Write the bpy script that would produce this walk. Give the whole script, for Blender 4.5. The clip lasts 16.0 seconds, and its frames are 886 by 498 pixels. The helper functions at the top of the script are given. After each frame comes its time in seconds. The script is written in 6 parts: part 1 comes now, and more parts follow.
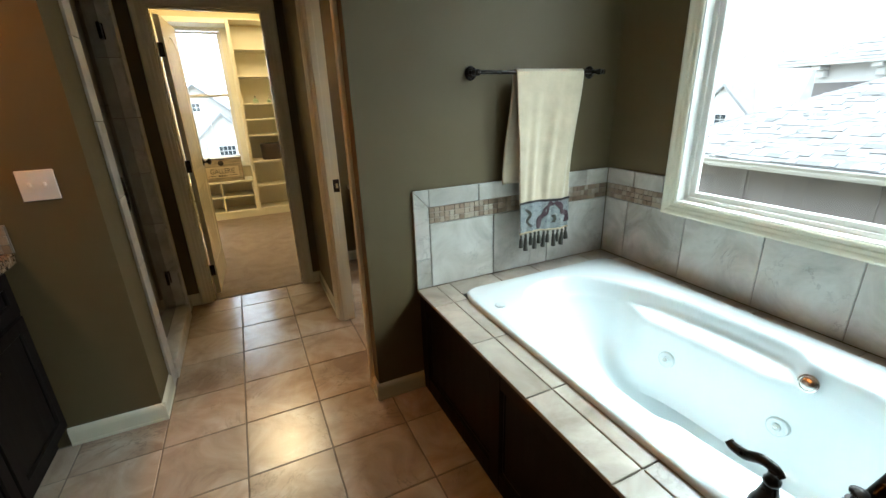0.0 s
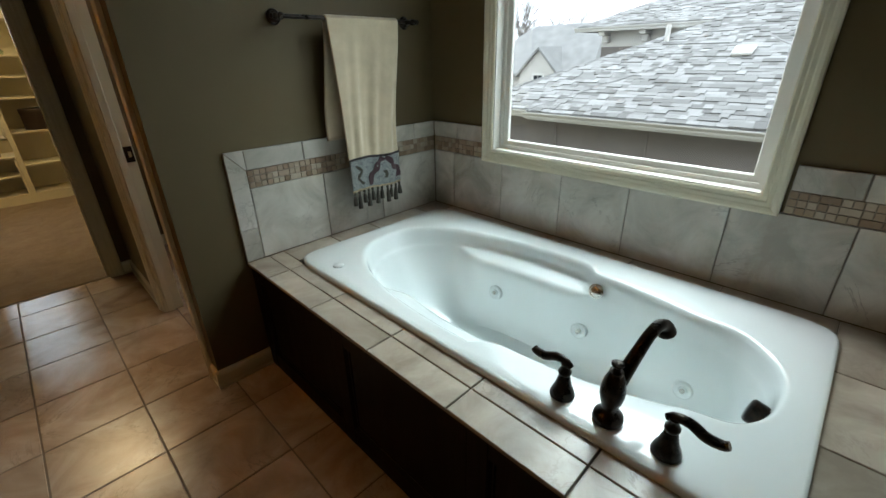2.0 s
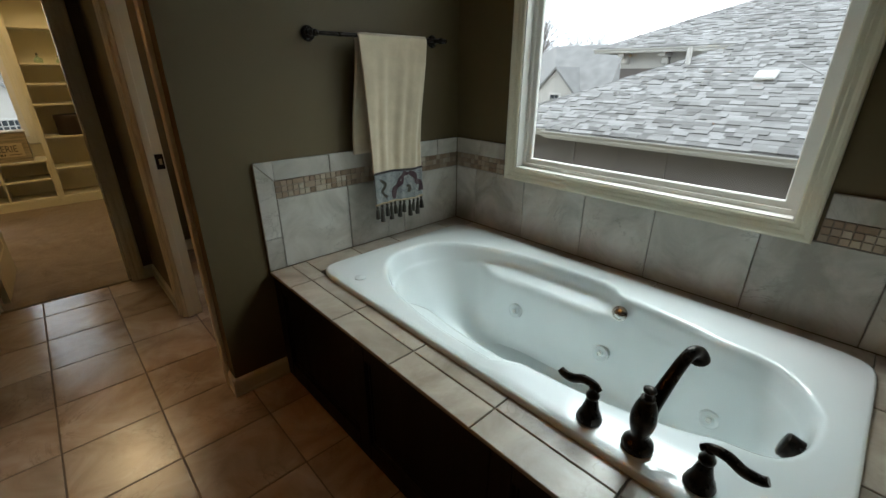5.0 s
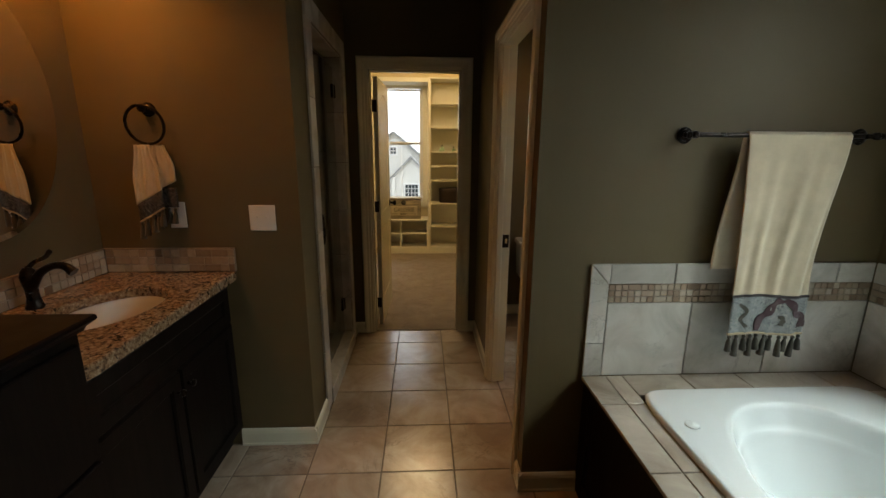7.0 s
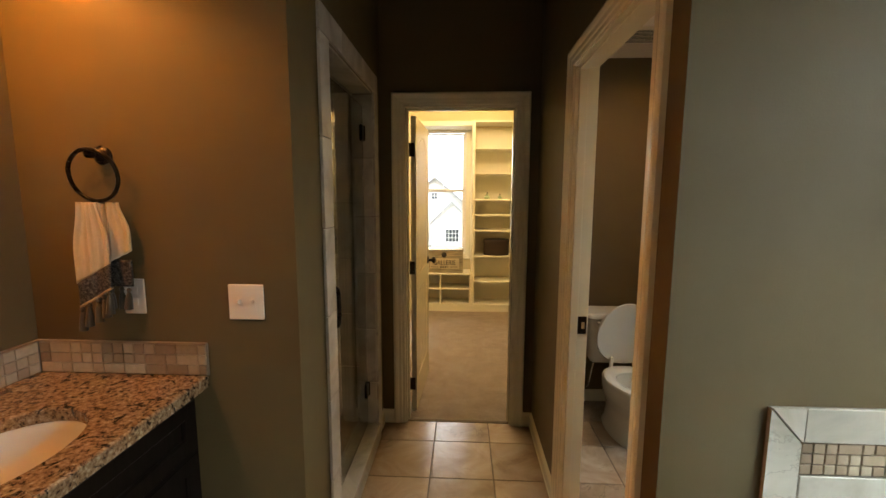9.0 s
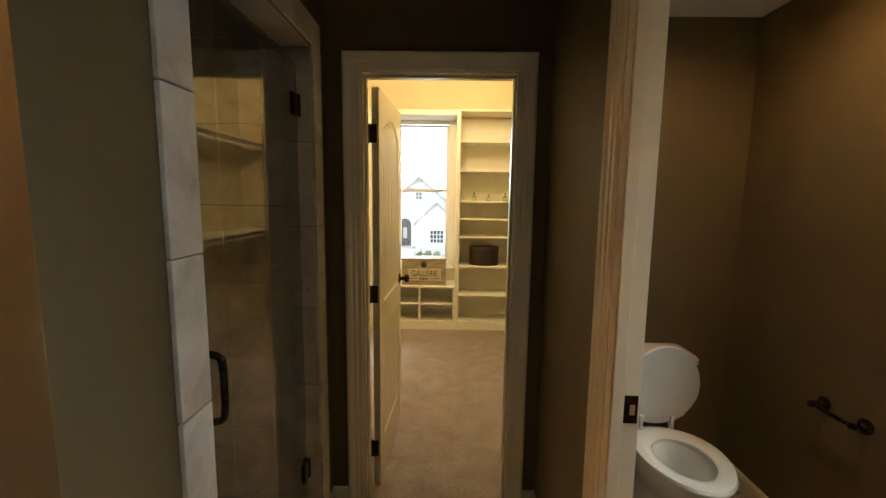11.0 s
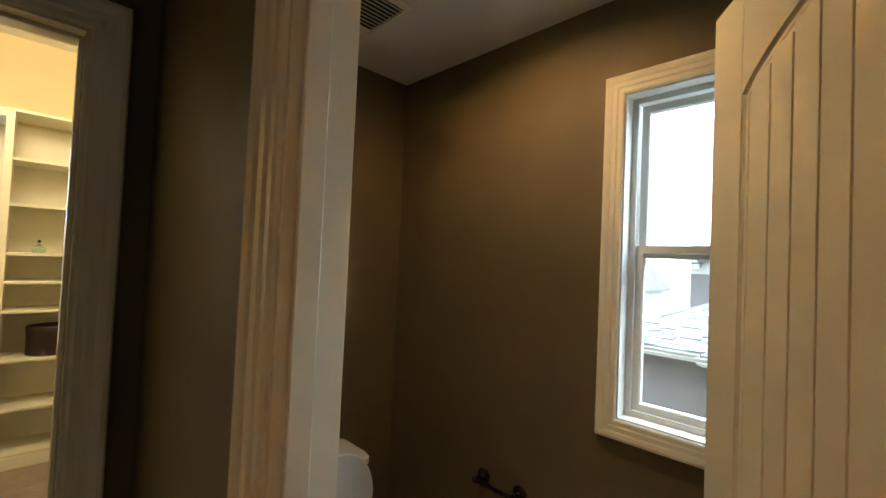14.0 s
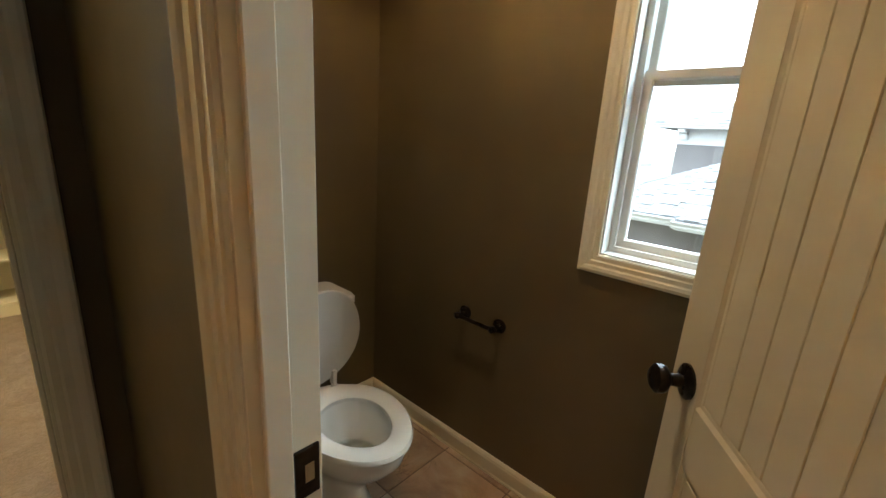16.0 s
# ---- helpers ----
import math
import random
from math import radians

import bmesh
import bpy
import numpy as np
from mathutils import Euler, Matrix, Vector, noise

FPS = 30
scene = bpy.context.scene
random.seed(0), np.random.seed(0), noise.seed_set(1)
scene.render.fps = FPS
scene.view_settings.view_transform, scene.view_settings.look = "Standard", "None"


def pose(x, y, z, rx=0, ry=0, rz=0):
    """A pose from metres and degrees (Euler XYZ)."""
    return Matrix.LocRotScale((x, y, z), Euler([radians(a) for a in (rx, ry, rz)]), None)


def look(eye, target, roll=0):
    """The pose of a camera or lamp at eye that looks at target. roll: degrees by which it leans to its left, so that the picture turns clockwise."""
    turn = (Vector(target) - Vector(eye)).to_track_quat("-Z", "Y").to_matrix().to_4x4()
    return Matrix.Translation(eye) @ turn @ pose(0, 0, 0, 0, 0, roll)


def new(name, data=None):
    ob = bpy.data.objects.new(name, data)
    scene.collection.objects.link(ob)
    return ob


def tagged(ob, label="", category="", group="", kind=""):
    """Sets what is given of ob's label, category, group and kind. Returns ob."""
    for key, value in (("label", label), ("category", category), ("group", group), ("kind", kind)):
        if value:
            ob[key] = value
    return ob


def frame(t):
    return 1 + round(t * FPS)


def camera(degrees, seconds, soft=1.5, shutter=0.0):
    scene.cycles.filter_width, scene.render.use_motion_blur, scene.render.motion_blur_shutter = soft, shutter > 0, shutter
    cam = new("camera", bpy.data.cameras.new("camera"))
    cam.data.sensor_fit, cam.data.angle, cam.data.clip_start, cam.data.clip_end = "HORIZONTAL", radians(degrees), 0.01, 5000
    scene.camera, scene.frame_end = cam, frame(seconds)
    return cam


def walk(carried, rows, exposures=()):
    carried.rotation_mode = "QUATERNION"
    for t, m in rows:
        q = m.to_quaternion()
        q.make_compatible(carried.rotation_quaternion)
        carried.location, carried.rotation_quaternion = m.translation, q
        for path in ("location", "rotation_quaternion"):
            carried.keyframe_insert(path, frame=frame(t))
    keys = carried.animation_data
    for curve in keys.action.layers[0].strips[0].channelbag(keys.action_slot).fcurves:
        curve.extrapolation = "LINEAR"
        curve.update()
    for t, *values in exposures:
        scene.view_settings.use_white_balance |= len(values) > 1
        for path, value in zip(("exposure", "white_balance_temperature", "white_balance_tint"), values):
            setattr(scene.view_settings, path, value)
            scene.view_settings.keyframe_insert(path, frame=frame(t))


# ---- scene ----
cam = camera(93.0, 16.0)
PATH = [
    (0, (0.058, 0.081, 1.43), (0.841, 1.796, 0.763), -2.0),
    (0.5, (0.064, 0.07, 1.421), (1.014, 1.682, 0.715), -1.7),
    (1, (0.077, 0.064, 1.416), (1.153, 1.569, 0.657), -1.3),
    (1.5, (0.109, 0.046, 1.392), (1.298, 1.438, 0.587), -1.2),
    (2, (0.142, 0.027, 1.385), (1.426, 1.313, 0.55), -1.1),
    (2.5, (0.165, 0.011, 1.383), (1.503, 1.225, 0.524), -1.0),
    (3, (0.173, 0.005, 1.371), (1.553, 1.171, 0.512), -0.6),
    (3.2, (0.176, 0.003, 1.374), (1.562, 1.159, 0.513), -0.5),
    (5.3, (0.072, 0.087, 1.394), (1.259, 1.526, 0.672), 0.8),
    (5.5, (0.042, 0.107, 1.399), (1.146, 1.626, 0.712), 1.0),
    (6, (0.003, 0.165, 1.423), (0.798, 1.892, 0.802), 1.0),
    (6.5, (-0.004, 0.229, 1.447), (0.404, 2.111, 0.908), 0.5),
    (7, (0.055, 0.269, 1.473), (0.148, 2.215, 1.021), 0.4),
    (7.5, (0.054, 0.346, 1.495), (0.008, 2.313, 1.136), -0.0),
    (8, (-0.011, 0.513, 1.495), (-0.029, 2.49, 1.191), 0.4),
    (8.5, (-0.041, 0.699, 1.499), (-0.05, 2.681, 1.234), 0.4),
    (9, (0.022, 0.905, 1.515), (-0.074, 2.886, 1.264), 0.2),
    (9.2, (0.031, 0.98, 1.521), (-0.085, 2.96, 1.266), 0.3),
    (11.3, (0.053, 1.738, 1.522), (0.081, 3.722, 1.275), 1.0),
    (11.5, (0.062, 1.792, 1.53), (0.244, 3.774, 1.331), 1.8),
    (12, (0.034, 1.919, 1.546), (0.699, 3.804, 1.479), 2.3),
    (12.5, (0.07, 2.009, 1.568), (1.031, 3.762, 1.618), 2.8),
    (13, (0.173, 2.104, 1.589), (1.266, 3.767, 1.789), 3.0),
    (13.5, (0.232, 2.188, 1.583), (1.524, 3.7, 1.791), 2.2),
    (14, (0.26, 2.243, 1.543), (1.667, 3.664, 1.599), 2.5),
    (14.5, (0.283, 2.276, 1.492), (1.735, 3.646, 1.366), 3.0),
    (15, (0.295, 2.295, 1.451), (1.762, 3.626, 1.175), 3.4),
    (15.5, (0.307, 2.303, 1.428), (1.763, 3.608, 1.009), 3.4),
    (16, (0.311, 2.304, 1.406), (1.749, 3.592, 0.881), 3.5),
]
EXPOSURES = [(0.0, 3.2, 5550, 4), (1.5, 2.45, 5800, 5), (3.0, 1.85, 6050, 8), (5.5, 1.8, 6050, 8), (7.0, 2.15, 6300, 9), (8.0, 2.7, 6450, 10), (9.0, 3.3, 6500, 10), (11.5, 3.2, 5700, 7), (13.5, 3.15, 5400, 6), (15.0, 3.2, 5350, 5), (16.0, 3.4, 5350, 5)]
walk(cam, [(t, look(eye, target, roll)) for t, eye, target, roll in PATH], EXPOSURES)
SKY, TUBFILL, WCFILL, VANITY, CLOSET, CAN = 0.15, 9.5, 1.2, 1.2, 10.0, 1.65
CLOUD = (5.0, 5.4, 5.5)
WALL = (0.117, 0.0855, 0.035)
DOOR1, DOOR2 = 87.5, 35.0

# ---------------------------------------------------------------- world, sun, lamps
world = bpy.data.worlds.new("overcast_sky")
scene.world = world
world.use_nodes = True
wn, wl = world.node_tree.nodes, world.node_tree.links
sky = wn.new("ShaderNodeTexSky")
sky.sky_type, sky.sun_disc = "NISHITA", False
sky.sun_elevation, sky.sun_rotation = radians(48), radians(200)
sky.air_density, sky.dust_density = 1.0, 1.0
pale = wn.new("ShaderNodeHueSaturation")
pale.inputs["Saturation"].default_value = 0.15
wl.new(sky.outputs[0], pale.inputs["Color"])
cloud = wn.new("ShaderNodeMix")  # a closed, even cloud cover
cloud.data_type = "RGBA"
cloud.inputs[0].default_value = 0.8
cloud.inputs[7].default_value = (*CLOUD, 1)
wl.new(pale.outputs[0], cloud.inputs[6])
wl.new(cloud.outputs[2], wn["Background"].inputs["Color"])
wn["Background"].inputs["Strength"].default_value = SKY

sun = new("sun", bpy.data.lights.new("sun", "SUN"))
sun.data.energy, sun.data.angle, sun.data.color = 0.5, radians(20), (1.0, 0.985, 0.96)
sun.rotation_euler = Euler((radians(42), 0, radians(160)))


def lamp(name, x, y, z, power, color, radius=0.04):
    ob = new(name, bpy.data.lights.new(name, "POINT"))
    ob.data.energy, ob.data.color, ob.data.shadow_soft_size = power, color, radius
    ob.location = (x, y, z)
    return ob


WARM = (1.0, 0.38, 0.07)
lamp("vanity_bulb", -1.2, 1.46, 2.26, VANITY, WARM, 0.025)
lamp("vanity_bulb", -1.2, 1.72, 2.26, VANITY, WARM, 0.025)
lamp("vanity_bulb", -1.2, 1.98, 2.26, VANITY, WARM, 0.025)
lamp("closet_bulb", 0.0, 5.03, 2.80, CLOSET, (1.0, 0.70, 0.34), 0.27)
lamp("can_bulb", 1.091, 3.067, 2.468, CAN, (1.0, 0.50, 0.17), 0.022)


# an added lamp outside, above the tub window, that boosts the sky's light
tub_fill = new("tub_window_fill_lamp", bpy.data.lights.new("tub_window_fill_lamp", "AREA"))
tub_fill.data.shape, tub_fill.data.size, tub_fill.data.size_y = "RECTANGLE", 1.5, 1.2
tub_fill.data.energy, tub_fill.data.color = TUBFILL, (0.90, 1.0, 0.94)
tub_fill.data.spread = radians(120)
tub_fill.matrix_basis = look((3.0, 0.817, 3.15), (1.0, 0.75, 0.55))

# added lamp outside the toilet room window, lifting the sky's light on the jamb
wc_fill = new("toilet_window_fill_lamp", bpy.data.lights.new("toilet_window_fill_lamp", "AREA"))
wc_fill.data.shape, wc_fill.data.size, wc_fill.data.size_y = "RECTANGLE", 0.55, 0.45
wc_fill.data.energy, wc_fill.data.color = WCFILL, (0.86, 0.99, 1.0)
wc_fill.matrix_basis = look((2.05, 2.473, 2.30), (0.7, 2.75, 1.35))

# ---------------------------------------------------------------- materials


class Mat:
    """A node material in the making."""

    def __init__(self, name, color, rough=0.6, metal=0.0):
        self.m = bpy.data.materials.new(name)
        self.m.use_nodes = True
        self.n, self.l = self.m.node_tree.nodes, self.m.node_tree.links
        self.p = self.n["Principled BSDF"]
        self.p.inputs["Base Color"].default_value = (*color, 1)
        self.p.inputs["Roughness"].default_value = rough
        self.p.inputs["Metallic"].default_value = metal
        self.coord = self.n.new("ShaderNodeTexCoord").outputs["Object"]
        self.height = None

    def node(self, kind, **values):
        nd = self.n.new("ShaderNode" + kind)
        for key, v in values.items():
            nd.inputs[key.replace("_", " ")].default_value = v
        return nd

    def shifted(self, amount=50.0):
        """Shift the pattern from piece to piece."""
        info = self.node("ObjectInfo")
        mul = self.node("VectorMath")
        mul.operation = "SCALE"
        mul.inputs[0].default_value = (1.0, 0.73, 0.41)
        sc = self.node("Math")
        sc.operation = "MULTIPLY"
        sc.inputs[1].default_value = amount
        self.l.new(info.outputs["Random"], sc.inputs[0])
        self.l.new(sc.outputs[0], mul.inputs["Scale"])
        add = self.node("VectorMath")
        self.l.new(self.coord, add.inputs[0])
        self.l.new(mul.outputs[0], add.inputs[1])
        self.coord = add.outputs[0]
        self.random = info.outputs["Random"]
        return self

    def stretch(self, sx, sy, sz):
        mp = self.node("Mapping")
        mp.inputs["Scale"].default_value = (sx, sy, sz)
        self.l.new(self.coord, mp.inputs["Vector"])
        self.coord = mp.outputs[0]
        return self

    def noise(self, scale, detail=4.0, rough=0.55, distort=0.0):
        nd = self.node("TexNoise", Scale=scale, Detail=detail, Roughness=rough, Distortion=distort)
        self.l.new(self.coord, nd.inputs["Vector"])
        return nd.outputs["Fac"]

    def voronoi(self, scale, out="Color"):
        nd = self.node("TexVoronoi", Scale=scale)
        self.l.new(self.coord, nd.inputs["Vector"])
        return nd.outputs[out]

    def ramp(self, fac, *stops):
        nd = self.node("ValToRGB")
        el = nd.color_ramp.elements
        while len(el) < len(stops):
            el.new(0.5)
        for e, (at, c) in zip(el, stops):
            e.position, e.color = at, (*c, 1) if not isinstance(c, float) else (c, c, c, 1)
        self.l.new(fac, nd.inputs[0])
        return nd.outputs["Color"]

    def mix(self, fac, a, b, mode="MIX"):
        nd = self.node("Mix")
        nd.data_type, nd.blend_type = "RGBA", mode
        for sock, v in ((nd.inputs[0], fac), (nd.inputs[6], a), (nd.inputs[7], b)):
            if isinstance(v, (int, float)):
                sock.default_value = v
            elif isinstance(v, tuple):
                sock.default_value = (*v, 1)
            else:
                self.l.new(v, sock)
        return nd.outputs[2]

    def base(self, sock):
        self.l.new(sock, self.p.inputs["Base Color"])
        return self

    def rough(self, fac, lo, hi):
        nd = self.node("MapRange")
        nd.inputs["To Min"].default_value, nd.inputs["To Max"].default_value = lo, hi
        self.l.new(fac, nd.inputs["Value"])
        self.l.new(nd.outputs[0], self.p.inputs["Roughness"])
        return self

    def bump(self, fac, strength, distance=0.002):
        nd = self.node("Bump", Strength=strength, Distance=distance)
        self.l.new(fac, nd.inputs["Height"])
        if self.height is not None:
            self.l.new(self.height, nd.inputs["Normal"])
        self.height = nd.outputs[0]
        self.l.new(self.height, self.p.inputs["Normal"])
        return self


def tint(c, k):
    return tuple(min(1.0, v * k) for v in c)


def painted(name, color, rough=0.6, grain=220.0, depth=0.25, spread=0.06, sheen=0.07):
    m = Mat(name, color, rough)
    blot = m.noise(1.7, 3)
    m.base(m.ramp(blot, (0.25, tint(color, 1 - spread)), (0.75, tint(color, 1 + spread))))
    m.bump(m.noise(grain, 2), depth, 0.0012)
    m.rough(m.noise(9.0, 3), rough - sheen, rough + sheen)
    return m.m


M_WALL = painted("taupe_wall_paint", WALL, 0.62, 190, 0.3)
M_CLOSET = painted("cream_wall_paint", (0.68, 0.58, 0.35), 0.65, 190, 0.3)
M_CEIL = painted("ceiling_paint", (0.74, 0.72, 0.66), 0.8, 90, 0.6)
M_TRIM = painted("cream_trim_enamel", (0.75, 0.71, 0.55), 0.2, 400, 0.012, 0.015, 0.01)
M_SHELF = painted("pale_shelf_enamel", (0.74, 0.71, 0.58), 0.4, 400, 0.04, 0.015, 0.02)
M_VINYL = painted("vinyl_sash", (0.72, 0.70, 0.64), 0.35, 400, 0.03, 0.015, 0.02)
M_PLATE = painted("switch_plastic", (0.78, 0.75, 0.70), 0.35, 40, 0.03, 0.02)


def stone_tile(name, dark, mid, pale, rough=0.3, vein=(0.2, 0.17, 0.13), gloss=0.4):
    m = Mat(name, mid, rough).shifted()
    cloud = m.noise(4.5, 6, 0.6, 0.8)
    col = m.ramp(cloud, (0.34, dark), (0.5, mid), (0.66, pale))
    big = m.noise(2.2, 5, 0.65, 2.2)
    line = m.ramp(big, (0.485, 0.0), (0.5, 1.0), (0.515, 0.0))
    patch = m.ramp(m.noise(3.0, 2), (0.5, 0.0), (0.64, 0.55))
    col = m.mix(m.mix(1.0, line, patch, "MULTIPLY"), col, vein)
    shade = m.ramp(m.random, (0.0, 0.88), (1.0, 1.08))
    col = m.mix(1.0, col, shade, "MULTIPLY")
    m.base(col)
    m.bump(m.noise(30, 4), 0.05, 0.0012)
    m.bump(m.noise(5.5, 3), 0.08, 0.002)
    m.p.inputs["Specular IOR Level"].default_value = gloss
    m.rough(m.noise(14, 4), rough - 0.06, rough + 0.07)
    return m.m


M_FLOORTILE = stone_tile("beige_floor_tile", (0.33, 0.24, 0.17), (0.44, 0.335, 0.245), (0.53, 0.43, 0.33), 0.22, (0.2, 0.15, 0.11), 0.55)
M_WALLTILE = stone_tile("grey_stone_tile", (0.38, 0.355, 0.30), (0.52, 0.49, 0.43), (0.64, 0.615, 0.555), 0.33, (0.22, 0.2, 0.17))
M_DECKTILE = stone_tile("beige_deck_tile", (0.25, 0.21, 0.16), (0.36, 0.31, 0.245), (0.46, 0.41, 0.335), 0.3, (0.22, 0.18, 0.14))


def mosaic_mat():
    m = Mat("tumbled_mosaic", (0.4, 0.3, 0.2), 0.5).shifted()
    col = m.ramp(m.random, (0.0, (0.27, 0.19, 0.125)), (0.35, (0.40, 0.30, 0.21)), (0.7, (0.46, 0.37, 0.27)), (1.0, (0.55, 0.47, 0.37)))
    m.base(m.mix(m.noise(60, 4), col, m.mix(1.0, col, (0.7, 0.68, 0.62), "MULTIPLY")))
    m.bump(m.noise(140, 3), 0.4, 0.001)
    return m.m


M_MOSAIC = mosaic_mat()
M_GROUT = painted("brown_grout", (0.17, 0.13, 0.095), 0.9, 400, 0.4)
M_PALEGROUT = painted("grey_grout", (0.27, 0.235, 0.19), 0.9, 400, 0.4)


def granite_mat():
    m = Mat("speckled_granite", (0.3, 0.2, 0.12), 0.16)
    grain = m.noise(82, 4, 0.7)
    col = m.ramp(grain, (0.34, (0.03, 0.022, 0.018)), (0.43, (0.18, 0.11, 0.06)), (0.56, (0.31, 0.215, 0.125)), (0.70, (0.46, 0.38, 0.28)))
    dark = m.ramp(m.noise(38, 5, 0.65, 0.8), (0.56, 0.0), (0.63, 1.0))
    m.base(m.mix(dark, col, (0.03, 0.024, 0.02)))
    return m.m


M_GRANITE = granite_mat()


def wood_mat(name, color, rough, along=(1, 1, 0.08)):
    m = Mat(name, color, rough).stretch(*along)
    g = m.noise(38, 5, 0.6, 1.2)
    m.base(m.ramp(g, (0.3, tint(color, 0.6)), (0.7, tint(color, 1.5))))
    m.bump(g, 0.15, 0.001)
    m.rough(m.noise(20, 3), rough - 0.06, rough + 0.1)
    m.p.inputs["Specular IOR Level"].default_value = 0.12
    return m.m


M_ESPRESSO = wood_mat("espresso_wood", (0.007, 0.0045, 0.0035), 0.5)


def bronze_mat():
    m = Mat("oil_rubbed_bronze", (0.018, 0.015, 0.013), 0.3, 0.75)
    m.base(m.ramp(m.noise(45, 3), (0.35, (0.012, 0.010, 0.009)), (0.8, (0.045, 0.032, 0.022))))
    m.rough(m.noise(25, 3), 0.2, 0.38)
    return m.m


M_BRONZE = bronze_mat()


def acrylic_mat(name, color, rough):
    m = Mat(name, color, rough)
    m.base(m.ramp(m.noise(3, 3), (0.3, tint(color, 0.975)), (0.7, color)))
    m.rough(m.noise(11, 4), rough - 0.03, rough + 0.06)
    m.p.inputs["Coat Weight"].default_value = 0.4
    m.p.inputs["Coat Roughness"].default_value = 0.06
    return m.m


M_ACRYLIC = acrylic_mat("white_acrylic", (0.76, 0.81, 0.81), 0.085)
M_PORCELAIN = acrylic_mat("porcelain", (0.68, 0.65, 0.58), 0.12)
M_CHROME = Mat("satin_chrome", (0.62, 0.60, 0.55), 0.22, 1.0).m
M_GAPSHADE = painted("painted_gap_shade", (0.02, 0.018, 0.016), 0.7)


def glass_mat(name, color=(1, 1, 1)):
    m = Mat(name, color, 0.0)
    m.p.inputs["Transmission Weight"].default_value = 1.0
    m.p.inputs["IOR"].default_value = 1.45
    return m.m


M_GLASS = glass_mat("clear_glass")
M_SHGLASS = glass_mat("shower_glass", (0.94, 0.97, 0.95))
M_BOTTLE = glass_mat("green_bottle_glass", (0.62, 0.85, 0.70))
M_MIRROR = Mat("mirror_silver", (0.9, 0.9, 0.88), 0.015, 1.0).m


def carpet_mat():
    m = Mat("beige_carpet", (0.3, 0.22, 0.16), 0.95)
    fine = m.noise(420, 3, 0.7)
    tuft = m.noise(85, 4, 0.7)
    patch = m.noise(6.5, 4, 0.6, 0.6)
    col = m.ramp(patch, (0.3, (0.25, 0.19, 0.145)), (0.7, (0.42, 0.335, 0.265)))
    m.base(m.mix(m.ramp(tuft, (0.3, 0.75), (0.7, 0.0)), col, (0.17, 0.125, 0.095)))
    m.bump(fine, 0.6, 0.004)
    m.bump(tuft, 0.9, 0.008)
    m.bump(patch, 0.6, 0.02)
    m.p.inputs["Sheen Weight"].default_value = 0.25
    return m.m


M_CARPET = carpet_mat()


def cloth_mat(name, color, grain=700.0):
    m = Mat(name, color, 0.9)
    m.base(m.ramp(m.noise(14, 4), (0.3, tint(color, 0.9)), (0.7, tint(color, 1.06))))
    m.bump(m.noise(grain, 2), 0.5, 0.001)
    m.bump(m.noise(30, 3), 0.25, 0.003)
    m.p.inputs["Sheen Weight"].default_value = 0.3
    return m.m


M_TOWEL = cloth_mat("cream_towel", (0.60, 0.50, 0.345))
M_TASSEL = cloth_mat("olive_tassel_thread", (0.06, 0.054, 0.038), 500)
M_BRAID = cloth_mat("gold_braid", (0.42, 0.33, 0.2), 300)
M_TRIMBAND = cloth_mat("dark_piping", (0.03, 0.022, 0.02))


def brocade_mat():
    m = Mat("blue_brocade", (0.3, 0.3, 0.3), 0.7)
    swirl = m.noise(60, 3, 0.5, 3.0)
    col = m.ramp(swirl, (0.38, (0.09, 0.10, 0.105)), (0.46, (0.30, 0.315, 0.305)), (0.54, (0.16, 0.18, 0.185)), (0.62, (0.36, 0.36, 0.32)))
    m.base(col)
    m.bump(swirl, 0.4, 0.002)
    return m.m


M_BROCADE = brocade_mat()


def dark_brocade_mat():
    m = Mat("dark_brocade", (0.04, 0.04, 0.04), 0.8)
    swirl = m.noise(75, 3, 0.5, 2.5)
    m.base(m.ramp(swirl, (0.40, (0.014, 0.012, 0.012)), (0.52, (0.05, 0.048, 0.045)), (0.60, (0.16, 0.155, 0.14)), (0.68, (0.035, 0.02, 0.022))))
    m.bump(swirl, 0.4, 0.002)
    return m.m


M_DARKBROCADE = dark_brocade_mat()
M_PLUM = cloth_mat("plum_velvet", (0.055, 0.022, 0.028))
M_DARKBOX = painted("dark_brown_leather", (0.022, 0.012, 0.009), 0.5, 120, 0.4)
M_SIGNWOOD = wood_mat("weathered_grey_wood", (0.30, 0.26, 0.185), 0.7, (0.1, 1, 1))
M_SIGNFACE = painted("cream_sign_paint", (0.52, 0.44, 0.30), 0.7, 80, 0.2)
M_INK = painted("black_sign_ink", (0.03, 0.026, 0.022), 0.7)
M_WATER = glass_mat("toilet_water", (0.9, 0.95, 0.95))


def bulb_mat(name, color, strength):
    m = Mat(name, (1, 1, 1), 0.4)
    m.p.inputs["Emission Color"].default_value = (*color, 1)
    m.p.inputs["Emission Strength"].default_value = strength
    return m.m


M_CANGLOW = bulb_mat("can_lens_glow", (1.0, 0.80, 0.52), 9.0)
M_SHADEGLOW = bulb_mat("vanity_bulb_glow", (1.0, 0.7, 0.4), 6.0)
def shade_mat():
    m = Mat("amber_shade_glass", (0.7, 0.5, 0.3), 0.4)
    tr = m.node("BsdfTranslucent")
    tr.inputs["Color"].default_value = (0.85, 0.6, 0.32, 1)
    mx = m.node("MixShader")
    mx.inputs[0].default_value = 0.75
    m.l.new(m.p.outputs[0], mx.inputs[1])
    m.l.new(tr.outputs[0], mx.inputs[2])
    m.l.new(mx.outputs[0], m.n["Material Output"].inputs["Surface"])
    return m.m


